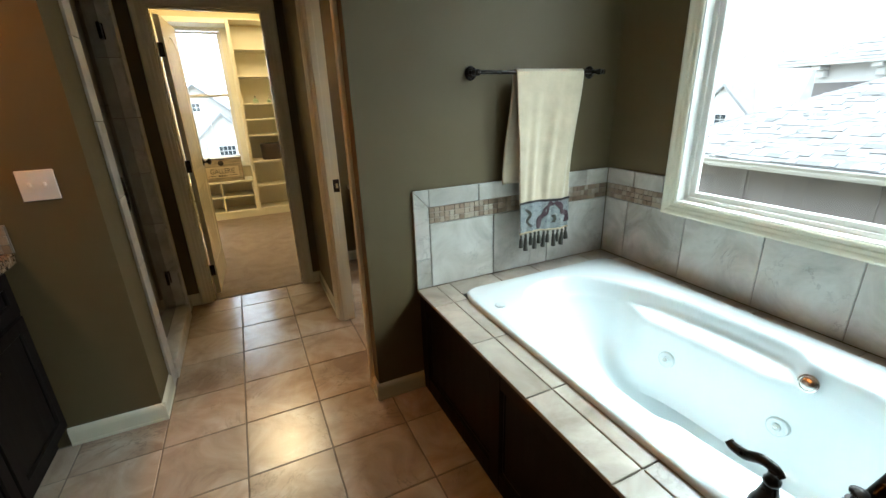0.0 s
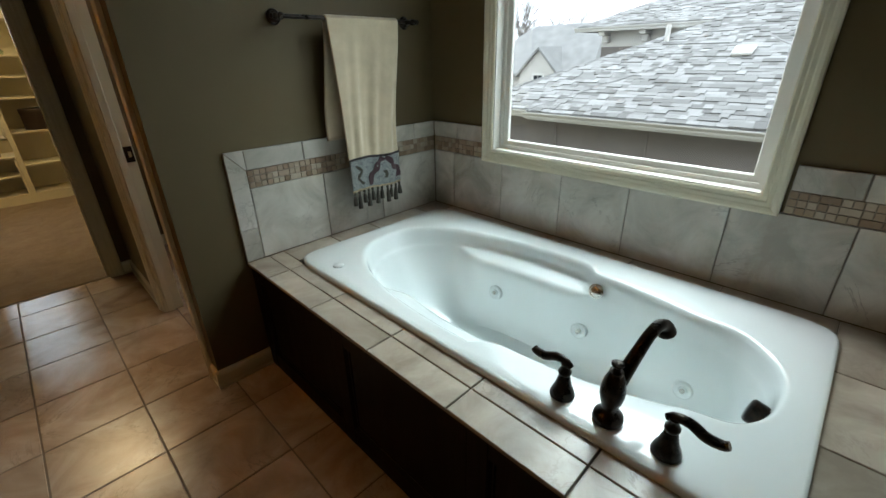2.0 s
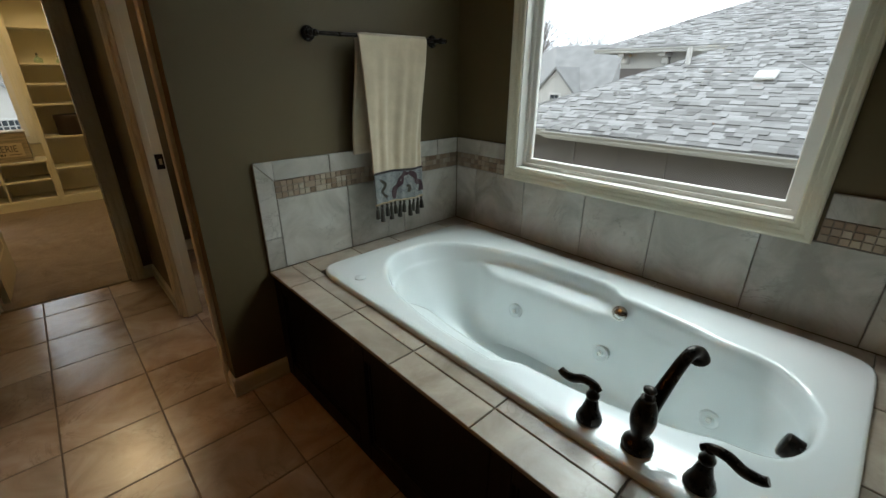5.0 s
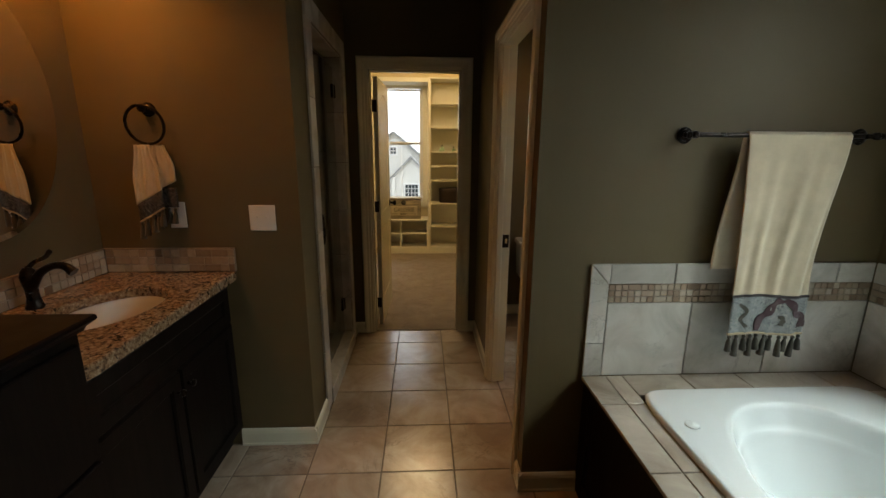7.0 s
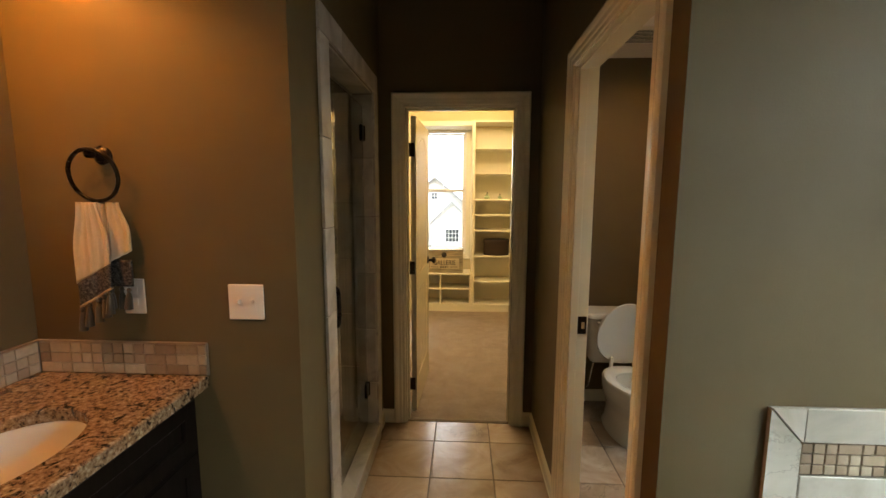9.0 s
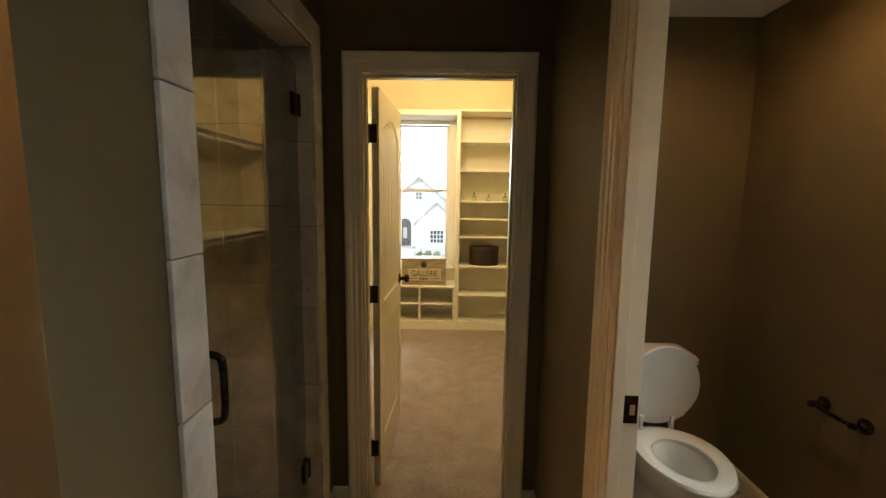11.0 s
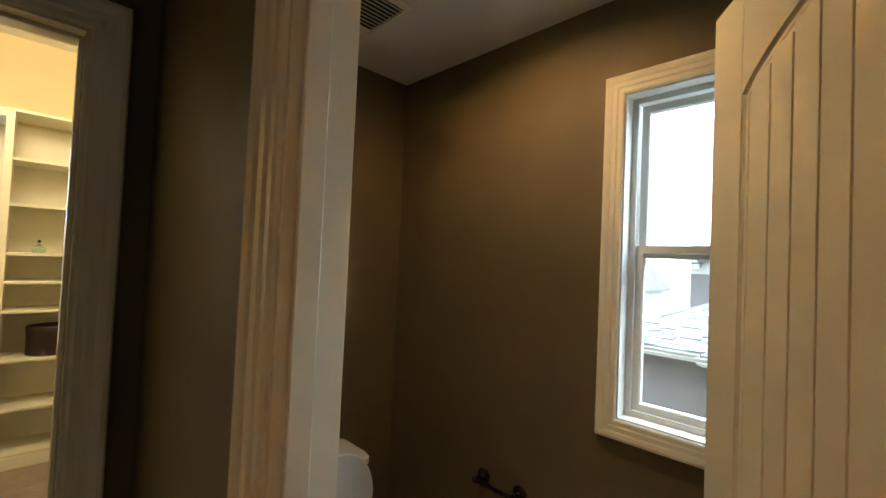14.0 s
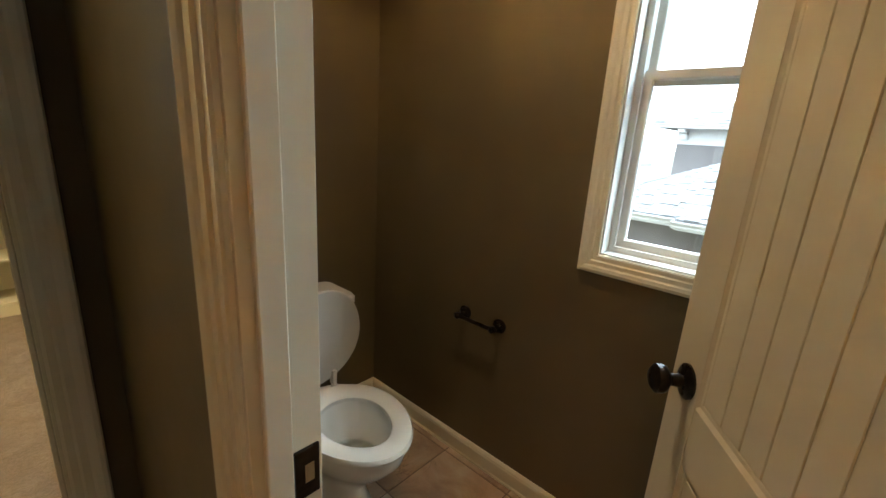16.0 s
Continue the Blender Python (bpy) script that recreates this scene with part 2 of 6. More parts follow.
M_FROST = shade_mat()


# outdoors
def shingle_mat():
    m = Mat("grey_shingle", (0.2, 0.2, 0.2), 0.9).shifted()
    col = m.ramp(m.random, (0.0, (0.13, 0.125, 0.118)), (0.3, (0.20, 0.195, 0.185)), (0.65, (0.26, 0.255, 0.245)), (1.0, (0.33, 0.325, 0.315)))
    m.base(m.mix(m.noise(90, 3), col, m.mix(1.0, col, (0.75, 0.75, 0.75), "MULTIPLY")))
    m.bump(m.noise(120, 3), 0.5, 0.003)
    return m.m


def island_shingle_mat():
    m = Mat("grey_shingle_field", (0.2, 0.2, 0.2), 0.9)
    geo = m.node("NewGeometry")
    col = m.ramp(geo.outputs["Random Per Island"], (0.0, (0.13, 0.125, 0.118)), (0.3, (0.20, 0.195, 0.185)), (0.65, (0.26, 0.255, 0.245)), (1.0, (0.33, 0.325, 0.315)))
    m.base(m.mix(m.noise(90, 3), col, m.mix(1.0, col, (0.75, 0.75, 0.75), "MULTIPLY")))
    m.bump(m.noise(120, 3), 0.5, 0.003)
    return m.m


M_SHINGLE = shingle_mat()
M_SHINGLEFIELD = island_shingle_mat()
M_SIDING = painted("taupe_siding", (0.15, 0.133, 0.122), 0.75, 60, 0.3, 0.1)
M_FASCIA = painted("white_fascia", (0.5, 0.485, 0.455), 0.5, 40, 0.1)
M_STUCCO = painted("cream_stucco", (0.42, 0.40, 0.365), 0.85, 40, 0.5)
M_FARROOF = painted("far_roof_shingle", (0.19, 0.187, 0.18), 0.9, 12, 0.6, 0.2)
M_DARKPANE = Mat("dark_window_pane", (0.03, 0.035, 0.04), 0.08).m
M_DARKDOOR = painted("black_front_door", (0.02, 0.018, 0.018), 0.35)
M_LAWN = painted("winter_lawn", (0.13, 0.12, 0.075), 0.95, 8, 0.7, 0.25)
M_ROAD = painted("concrete_drive", (0.26, 0.25, 0.235), 0.9, 20, 0.4)
M_BARK = painted("grey_bark", (0.10, 0.085, 0.075), 0.9, 30, 0.5)
M_SHRUB = painted("shrub_leaf", (0.07, 0.085, 0.04), 0.8, 20, 0.3, 0.3)

# ---------------------------------------------------------------- helpers


def link_mesh(name, bm, material, smooth=False):
    bmesh.ops.recalc_face_normals(bm, faces=bm.faces)
    me = bpy.data.meshes.new(name)
    bm.to_mesh(me)
    bm.free()
    if smooth:
        me.shade_smooth()
        me.set_sharp_from_angle(angle=radians(40))
    me.materials.append(material)
    return new(name, me)


def world_of(ob):
    m = Matrix()
    while ob is not None:
        m = ob.matrix_basis @ m
        ob = ob.parent
    return m


def thing(name, at, label, category, group="", turn=0.0):
    """An Empty at a thing's base."""
    ob = new(name)
    ob.empty_display_size = 0.05
    ob.matrix_basis = pose(*at, 0, 0, turn)
    return tagged(ob, label, category, group)


def part(name, bm, material, parent, label="", smooth=False):
    """Link a bmesh, in world metres, as one mesh object under a thing or part."""
    bm.transform(world_of(parent).inverted())
    ob = link_mesh(name, bm, material, smooth)
    ob.parent = parent
    if label:
        ob["label"] = label
    return ob


def structure(name, bm, material, label, category, smooth=False):
    return tagged(link_mesh(name, bm, material, smooth), label, category, kind="structure")


def bx(bm, x0, x1, y0, y1, z0, z1, bevel=0.0, m=None, seg=1):
    """Add a block, with its edges eased."""
    made = bmesh.ops.create_cube(bm, size=1.0)["verts"]
    bmesh.ops.transform(bm, verts=made, matrix=Matrix.Translation(((x0 + x1) / 2, (y0 + y1) / 2, (z0 + z1) / 2)) @ Matrix.Diagonal((abs(x1 - x0), abs(y1 - y0), abs(z1 - z0), 1)))
    if bevel:
        edges = list({e for v in made for e in v.link_edges})
        made = list({v for f in bmesh.ops.bevel(bm, geom=edges, offset=bevel, segments=seg, profile=0.5, affect="EDGES")["faces"] for v in f.verts} | {v for v in made if v.is_valid})
    if m is not None:
        bmesh.ops.transform(bm, verts=made, matrix=m)
    return bm


def block(*a, **k):
    return bx(bmesh.new(), *a, **k)


def rings(bm, loops, close=True, cap=(True, True)):
    """Skin a row of loops of equally many points."""
    vs = [[bm.verts.new(p) for p in loop] for loop in loops]
    n = len(vs[0])
    for a, b in zip(vs, vs[1:]):
        for i in range(n if close else n - 1):
            j = (i + 1) % n
            bm.faces.new((a[i], a[j], b[j], b[i]))
    if close and cap[0]:
        bm.faces.new(list(reversed(vs[0])))
    if close and cap[1]:
        bm.faces.new(vs[-1])
    return bm


def lathe(bm, profile, m=None, n=24, cap=(True, True)):
    """Turn a profile of (radius, height) round the z axis of m."""
    m = m or Matrix()
    loops = [[m @ Vector((r * math.cos(2 * math.pi * i / n), r * math.sin(2 * math.pi * i / n), h)) for i in range(n)] for r, h in profile]
    return rings(bm, loops, True, cap)


def tube(bm, path, radius, n=12, cap=True):
    """A round bar along points; radius one number or one a point."""
    path = [Vector(p) for p in path]
    rad = radius if isinstance(radius, (list, tuple)) else [radius] * len(path)
    loops, up = [], Vector((0.13, 0.31, 0.94))
    for i, p in enumerate(path):
        d = (path[min(i + 1, len(path) - 1)] - path[max(i - 1, 0)]).normalized()
        a = d.cross(up).normalized() if abs(d.dot(up)) < 0.98 else d.cross(Vector((1, 0, 0))).normalized()
        b = d.cross(a)
        loops.append([p + rad[i] * (a * math.cos(2 * math.pi * k / n) + b * math.sin(2 * math.pi * k / n)) for k in range(n)])
    return rings(bm, loops, True, (cap, cap))


def smooth_path(points, steps=8):
    """A Catmull-Rom curve through the points."""
    p = [Vector(q) for q in points]
    p = [2 * p[0] - p[1], *p, 2 * p[-1] - p[-2]]
    out = []
    for a, b, c, d in zip(p, p[1:], p[2:], p[3:]):
        for k in range(steps):
            t = k / steps
            out.append(0.5 * (2 * b + (c - a) * t + (2 * a - 5 * b + 4 * c - d) * t**2 + (3 * b - a - 3 * c + d) * t**3))
    return [*out, p[-2]]


def facing(origin, normal):
    """A frame at origin whose z axis is normal and whose y axis is up."""
    z = Vector(normal).normalized()
    x = Vector((0, 0, 1)).cross(z).normalized()
    return Matrix.Translation(origin) @ Matrix((x, z.cross(x), z)).transposed().to_4x4()


CASING = [(0.0, 0.0), (0.0, 0.009), (0.007, 0.012), (0.022, 0.012), (0.028, 0.016), (0.044, 0.017), (0.051, 0.021), (0.064, 0.024), (0.074, 0.022), (0.079, 0.015), (0.079, 0.0)]

SLIM = [(u * 0.78, d * 0.9) for u, d in CASING]
BROAD = [(u * 0.92, d * 0.95) for u, d in CASING]


def casing(bm, m, u0, u1, v0, v1, profile, closed=True):
    """A mitred moulding round a rectangle of the plane m (x across, y up, z off the wall)."""
    corners = [(u0, v0, -1, -1), (u0, v1, -1, 1), (u1, v1, 1, 1), (u1, v0, 1, -1)]
    if closed:
        corners.append(corners[0])
    loops = []
    for k, (u, v, su, sv) in enumerate(corners):
        flat = not closed and k in (0, 3)
        loops.append([m @ Vector((u + su * a, v + (0 if flat else sv * a), d)) for a, d in profile])
    return rings(bm, loops, True, (not closed, not closed))


def wall(name, axis, c0, c1, a0, a1, z0, z1, holes, material, label):
    """A wall of thickness c0..c1 that runs along axis from a0 to a1, with holes (a, a, z, z) through it."""
    bm = bmesh.new()
    cuts = sorted({a0, a1, *(v for h in holes for v in h[:2])})
    for p, q in zip(cuts, cuts[1:]):
        spans = [(z0, z1)]
        for h in holes:
            if h[0] <= p + 1e-6 and q <= h[1] + 1e-6:
                spans = [s for lo, hi in spans for s in ((lo, min(hi, h[2])), (max(lo, h[3]), hi)) if s[1] - s[0] > 1e-4]
        for lo, hi in spans:
            if axis == "x":
                bx(bm, p, q, c0, c1, lo, hi)
            else:
                bx(bm, c0, c1, p, q, lo, hi)
    return structure(name, bm, material, label, "wall")


def pieces(name, sizes, parent, material, bevel=0.0015):
    """Flat-lying or standing pieces, each an object of its own; equal sizes share one mesh. sizes: rows of centre and full size."""
    cache = {}
    out = []
    for (cx, cy, cz), (sx, sy, sz) in sizes:
        key = (round(sx, 4), round(sy, 4), round(sz, 4))
        if key not in cache:
            bm = block(-sx / 2, sx / 2, -sy / 2, sy / 2, -sz / 2, sz / 2, bevel)
            me = bpy.data.meshes.new(name)
            bm.to_mesh(me)
            bm.free()
            me.materials.append(material)
            cache[key] = me
        ob = new(name, cache[key])
        ob.parent = parent
        ob.matrix_basis = world_of(parent).inverted() @ Matrix.Translation((cx, cy, cz))
        out.append(ob)
    return out

# ---------------------------------------------------------------- structure
TOP, WC_TOP = 2.74, 2.44
Y_TUB, Y_SW, X_HALL, Y_END = 1.842, 2.195, 0.483, 3.56
X_WIN, X_WC, Y_WC = 1.90, 1.615, 3.93
X_LEFT = -0.505
CTOP = 3.05
TUBWIN = (0.222, 1.412, 0.925, 2.42)
WCWIN = (2.22, 2.806, 1.060, 2.115)
CLOSETWIN = (-0.58, 0.060, 0.72, 2.375)

wall("wall_tub_end", "x", Y_TUB, 1.945, X_HALL, X_WIN + 0.15, 0, TOP, [], M_WALL, "taupe painted wall at the foot of the bathtub")
wall("wall_hall_right", "y", X_HALL, 0.577, 1.945, Y_WC, 0, TOP, [(1.99, 2.765, 0, 2.06)], M_WALL, "taupe painted hall wall with the toilet room doorway")
wall("wall_hall_left", "y", -0.62, X_LEFT, 2.31, Y_END, 0, TOP, [(2.545, 3.37, 0, 2.10)], M_WALL, "taupe painted hall wall with the shower opening")
wall("wall_switch", "x", Y_SW, 2.31, -1.395, X_LEFT, 0, TOP, [], M_WALL, "taupe painted wall with towel ring and switch")
wall("wall_vanity", "y", -1.51, -1.395, -1.6, Y_END, 0, TOP, [], M_WALL, "taupe painted wall behind the vanity")
wall("wall_closet_door", "x", Y_END, 3.675, -1.6, X_HALL, 0, TOP, [(-0.355, 0.350, 0, 2.066)], M_WALL, "taupe painted wall round the closet doorway")
wall("wall_tub_window", "y", X_WIN, X_WIN + 0.15, -0.285, Y_TUB, 0, TOP, [TUBWIN], M_WALL, "taupe painted outer wall with the bathtub window")
wall("wall_tub_head", "x", -0.328, -0.218, 0.71, X_WIN, 0, TOP, [], M_WALL, "taupe painted wall at the head of the bathtub")
wall("wall_bath_side", "y", 0.71, 0.825, -1.6, -0.328, 0, TOP, [], M_WALL, "plain taupe painted wall")
wall("wall_bath_back", "x", -1.715, -1.6, -1.51, 0.825, 0, TOP, [], M_WALL, "plain taupe painted wall")
wall("wall_toilet_window", "y", X_WC, X_WC + 0.15, 1.945, Y_WC + 0.115, 0, TOP, [WCWIN], M_WALL, "taupe painted outer wall with the toilet room window")
wall("wall_toilet_back", "x", Y_WC, Y_WC + 0.115, X_HALL, X_WC, 0, TOP, [], M_WALL, "taupe painted wall behind the toilet")
wall("wall_closet_window", "x", 6.65, 6.80, -1.7, 1.40, 0, CTOP, [CLOSETWIN], M_CLOSET, "cream painted closet wall with a window")
wall("wall_closet_left", "y", -1.7, -1.6, 3.675, 6.65, 0, CTOP, [], M_CLOSET, "plain cream painted closet wall")
wall("wall_closet_right", "y", 1.29, 1.40, Y_WC + 0.115, 6.65, 0, CTOP, [], M_CLOSET, "cream painted closet wall with hanging rods")
structure("wall_closet_lining", bx(block(-1.6, -0.412, 3.675, 3.687, 0, CTOP), 0.407, 0.463, 3.675, 3.687, 0, CTOP), M_CLOSET, "cream painted inner side of the closet wall", "wall")
structure("wall_closet_bump", bx(block(X_HALL - 0.012, X_HALL, 3.675, Y_WC + 0.127, 0, CTOP), X_HALL, 1.29, Y_WC + 0.115, Y_WC + 0.127, 0, CTOP), M_CLOSET, "cream painted closet wall beside the doorway", "wall")
structure("wall_closet_header", block(-0.412, 0.407, 3.675, 3.687, 2.107, CTOP), M_CLOSET, "cream painted wall over the closet doorway", "wall")

structure("ceiling", bx(block(-1.51, 0.71, -1.6, Y_END, TOP, TOP + 0.1), 0.71, X_WIN + 0.15, -0.285, 1.945, TOP, TOP + 0.1), M_CEIL, "off-white painted bathroom ceiling", "ceiling")
ring = bmesh.new()
for a in ((0.59, X_WC, 1.945, 2.982), (0.59, X_WC, 3.152, Y_WC), (0.59, 1.006, 2.982, 3.152), (1.176, X_WC, 2.982, 3.152)):
    bx(ring, *a, WC_TOP, WC_TOP + 0.02)
structure("ceiling_toilet", ring, M_CEIL, "off-white painted toilet room ceiling", "ceiling")
structure("ceiling_toilet_deck", block(0.59, X_WC, 1.945, Y_WC, TOP, TOP + 0.1), M_CEIL, "plain board above the toilet room", "ceiling")
structure("ceiling_closet", block(-1.7, 1.40, 3.675, 6.80, CTOP, CTOP + 0.1), M_CEIL, "off-white painted closet ceiling", "ceiling")

floor = structure("floor", bx(bx(block(-1.51, 0.72, -1.6, 3.585, -0.12, -0.003), 0.72, X_WIN, -0.285, 1.945, -0.12, -0.003), 0.59, X_WC, 1.945, Y_WC, -0.12, -0.0032), M_GROUT, "beige stone-look floor tiles with brown grout", "floor")
carpet = bmesh.new()
bmesh.ops.create_grid(carpet, x_segments=90, y_segments=90, size=0.5)
for v in carpet.verts:
    v.co = Vector((v.co.x * 3.1 - 0.15, v.co.y * 3.08 + 5.125, 0.0))
    v.co.z = 0.006 + 0.005 * noise.noise(v.co * 9) if v.co.y > 3.62 else -0.002
structure("floor_closet", carpet, M_CARPET, "brownish beige cut-pile carpet", "carpet", True)
structure("threshold", block(-0.341, 0.336, 3.575, 3.60, -0.01, 0.003, 0.002), M_GROUT, "dark seam between tile and carpet", "trim")


# baseboards
def baseboard(name, runs, label="cream painted baseboard with a rounded top"):
    """Runs of (x, y, x, y, nx, ny): the wall's line and the way off it."""
    bm = bmesh.new()
    prof = [(0, 0), (0.016, 0), (0.016, 0.008), (0.013, 0.014), (0.013, 0.066), (0.010, 0.078), (0.005, 0.086), (0, 0.09)]
    for x0, y0, x1, y1, nx, ny in runs:
        rings(bm, [[(x + nx * d, y + ny * d, z + 0.001) for d, z in prof] for x, y in ((x0, y0), (x1, y1))], True, (True, True))
    return structure(name, bm, M_TRIM, label, "baseboard")


baseboard("baseboard_1", [(-0.87, Y_SW, X_LEFT + 0.016, Y_SW, 0, -1), (X_LEFT, Y_SW - 0.016, X_LEFT, 2.45, 1, 0)])
baseboard("baseboard_2", [(X_LEFT, 3.465, X_LEFT, Y_END, 1, 0), (X_LEFT, Y_END, -0.428, Y_END, 0, -1), (0.423, Y_END, X_HALL, Y_END, 0, -1)])
baseboard("baseboard_3", [(X_HALL, 2.824, X_HALL, Y_END, -1, 0), (X_HALL, Y_TUB - 0.016, X_HALL, 1.923, -1, 0), (X_HALL - 0.016, Y_TUB, 0.735, Y_TUB, 0, -1)])
baseboard("baseboard_4", [(X_WC, 1.945, X_WC, Y_WC, -1, 0), (0.577, Y_WC, X_WC, Y_WC, 0, -1), (0.577, 2.83, 0.577, Y_WC, 1, 0), (0.7, 1.945, X_WC, 1.945, 0, 1)])
baseboard("baseboard_5", [(-1.6, 3.687, -0.42, 3.687, 0, 1), (1.29, 4.06, 1.29, 6.65, -1, 0)])


# doorways: jamb lining, stop and casing
def doorway(name, m, width, depth, top, label, both=True, profile=CASING):
    """m: x across, y up, z out of the wall on the near side, at the middle of the opening's foot."""
    post = thing(name, tuple(m.translation), label, "door frame")
    post["kind"] = "structure"
    w = width / 2
    bm = bmesh.new()
    for s in (-1, 1):
        bx(bm, *sorted((s * w, s * (w - 0.014))), 0.002, top, -depth - 0.002, 0.002, 0.001, m)
    bx(bm, -w, w, top - 0.014, top, -depth - 0.002, 0.002, 0.001, m)
    part("jamb", bm, M_TRIM, post)
    bm = bmesh.new()
    for s in (-1, 1):
        bx(bm, *sorted((s * (w - 0.014), s * (w - 0.025))), 0.002, top - 0.014, -depth + 0.045, -depth + 0.080, 0.002, m)
    bx(bm, -w + 0.014, w - 0.014, top - 0.025, top - 0.014, -depth + 0.045, -depth + 0.080, 0.002, m)
    part("door_stop", bm, M_TRIM, post)
    part("casing", casing(bmesh.new(), m, -w + 0.006, w - 0.006, 0.002, top - 0.006, profile, False), M_TRIM, post, "", False)
    if both:
        back = m @ Matrix.Translation((0, 0, -depth)) @ pose(0, 0, 0, 0, 180, 0)
        part("inner_casing", casing(bmesh.new(), back, -w + 0.006, w - 0.006, 0.002, top - 0.006, CASING, False), M_TRIM, post)
    return post


frame_closet = doorway("door_frame_1", facing((-0.0025, Y_END, 0), (0, -1, 0)), 0.705, 0.115, 2.066, "cream moulded frame round the closet doorway", False)
frame_wc = doorway("door_frame_2", facing((X_HALL, 2.3775, 0), (-1, 0, 0)), 0.775, 0.094, 2.06, "cream moulded frame round the toilet room doorway", False, BROAD)
bm = block(0.535, 0.573, 2.7465, 2.7515, 0.905, 0.985, 0.001)
strike = part("strike_plate", bm, M_BRONZE, frame_wc, "dark bronze strike plate")
part("strike_hole", block(0.550, 0.564, 2.7458, 2.747, 0.93, 0.96), M_CHROME, strike, "bright latch opening")


# doors
def panel_door(name, m, width, height, label, plate=0.0):
    """A two-panel arched plank door. m: x along the leaf from the hinge, y up, z out of the visible face."""
    d = thing(name, tuple(m.translation), label, "door")
    t = 0.035
    core = bmesh.new()
    bx(core, 0, width, 0, height, -t + 0.006, -0.008, 0, m)
    part("core", core, M_TRIM, d)
    stile, lock, bottom = 0.105, 0.12, 0.22
    lock_z = 0.90
    for side, zz in ((1, 0.0), (-1, -t)):
        def face(u, v, h, zz=zz, side=side):
            return m @ Vector((u, v, zz + side * (h - 0.008)))

        bm = bmesh.new()
        for a in ((0, stile, 0, height), (width - stile, width, 0, height), (stile, width - stile, 0, bottom), (stile, width - stile, lock_z - lock / 2, lock_z + lock / 2)):
            z0, z1 = (-0.0081, 0.0) if side == 1 else (-t, -t + 0.0081)
            bx(bm, *a, z0, z1, 0.0015, m)
        # arched top rail
        n, arch0, rise = 14, height - 0.185, 0.085
        lo, hi = [], []
        for i in range(n + 1):
            u = stile + (width - 2 * stile) * i / n
            v = arch0 + rise * math.sin(math.pi * i / n) ** 0.8
            lo.append((u, v))
            hi.append((u, height))
        for h in (0.008,):
            vs_lo = [bm.verts.new(face(u, v, h)) for u, v in lo]
            vs_hi = [bm.verts.new(face(u, v, h)) for u, v in hi]
            vs_in = [bm.verts.new(face(u, v, 0.0)) for u, v in lo]
            for i in range(n):
                bm.faces.new((vs_lo[i], vs_lo[i + 1], vs_hi[i + 1], vs_hi[i]))
                bm.faces.new((vs_in[i], vs_in[i + 1], vs_lo[i + 1], vs_lo[i]))
            tops = [bm.verts.new(face(u, v, 0.0)) for u, v in hi]
            for i in range(n):
                bm.faces.new((vs_hi[i], vs_hi[i + 1], tops[i + 1], tops[i]))
        part("rails", bm, M_TRIM, d)
        # sticking round the two fields
        bm = bmesh.new()
        def bead(path, bm=bm, face=face):
            prof = [(0.0, 0.0075), (0.006, 0.0035), (0.012, 0.003), (0.018, 0.0005)]
            c = Vector((sum(p[0] for p in path) / len(path), sum(p[1] for p in path) / len(path)))
            loops = []
            for off, h in prof:
                loop = []
                for k, (u, v) in enumerate(path):
                    a, b = Vector(path[k - 1]), Vector(path[(k + 1) % len(path)])
                    e1, e2 = (Vector((u, v)) - a).normalized(), (b - Vector((u, v))).normalized()
                    nrm = Vector((-(e1.y + e2.y), e1.x + e2.x)).normalized()
                    if nrm.dot(c - Vector((u, v))) < 0:
                        nrm = -nrm
                    k2 = off / max(0.5, math.cos(0.5 * e1.angle(e2)))
                    loop.append(face(u + nrm.x * k2, v + nrm.y * k2, h))
                loops.append(loop)
            rings(bm, loops, True, (False, False))
        bead([(stile, lock_z + lock / 2), *lo, (width - stile, lock_z + lock / 2)])
        bead([(stile, bottom), (stile, lock_z - lock / 2), (width - stile, lock_z - lock / 2), (width - stile, bottom)])
        part("sticking", bm, M_TRIM, d)
        # planks of the upper and lower field
        count = 9
        w0, w1 = stile + 0.02, width - stile - 0.02
        for k in range(count):
            a, b = w0 + (w1 - w0) * k / count + 0.0012, w0 + (w1 - w0) * (k + 1) / count - 0.0012
            i0 = min(lo, key=lambda p: abs(p[0] - a))[1]
            i1 = min(lo, key=lambda p: abs(p[0] - b))[1]
            bm = bmesh.new()
            z0, z1 = (-0.0085, -0.004) if side == 1 else (-t + 0.004, -t + 0.0085)
            bx(bm, a, b, lock_z + lock / 2 + 0.015, min(i0, i1) - 0.005, z0, z1, 0.0015, m)
            part("plank", bm, M_TRIM, d)
            bm = bmesh.new()
            bx(bm, a, b, bottom + 0.015, lock_z - lock / 2 - 0.015, z0, z1, 0.0015, m)
            part("plank", bm, M_TRIM, d)
    edge = bmesh.new()
    for a in ((0, 0.004, 0.001, height - 0.001), (width - 0.004, width, 0.001, height - 0.001)):
        bx(edge, *a, -t + 0.001, -0.001, 0, m)
    bx(edge, 0.001, width - 0.001, height - 0.004, height, -t + 0.001, -0.001, 0, m)
    part("edge", edge, M_TRIM, d)
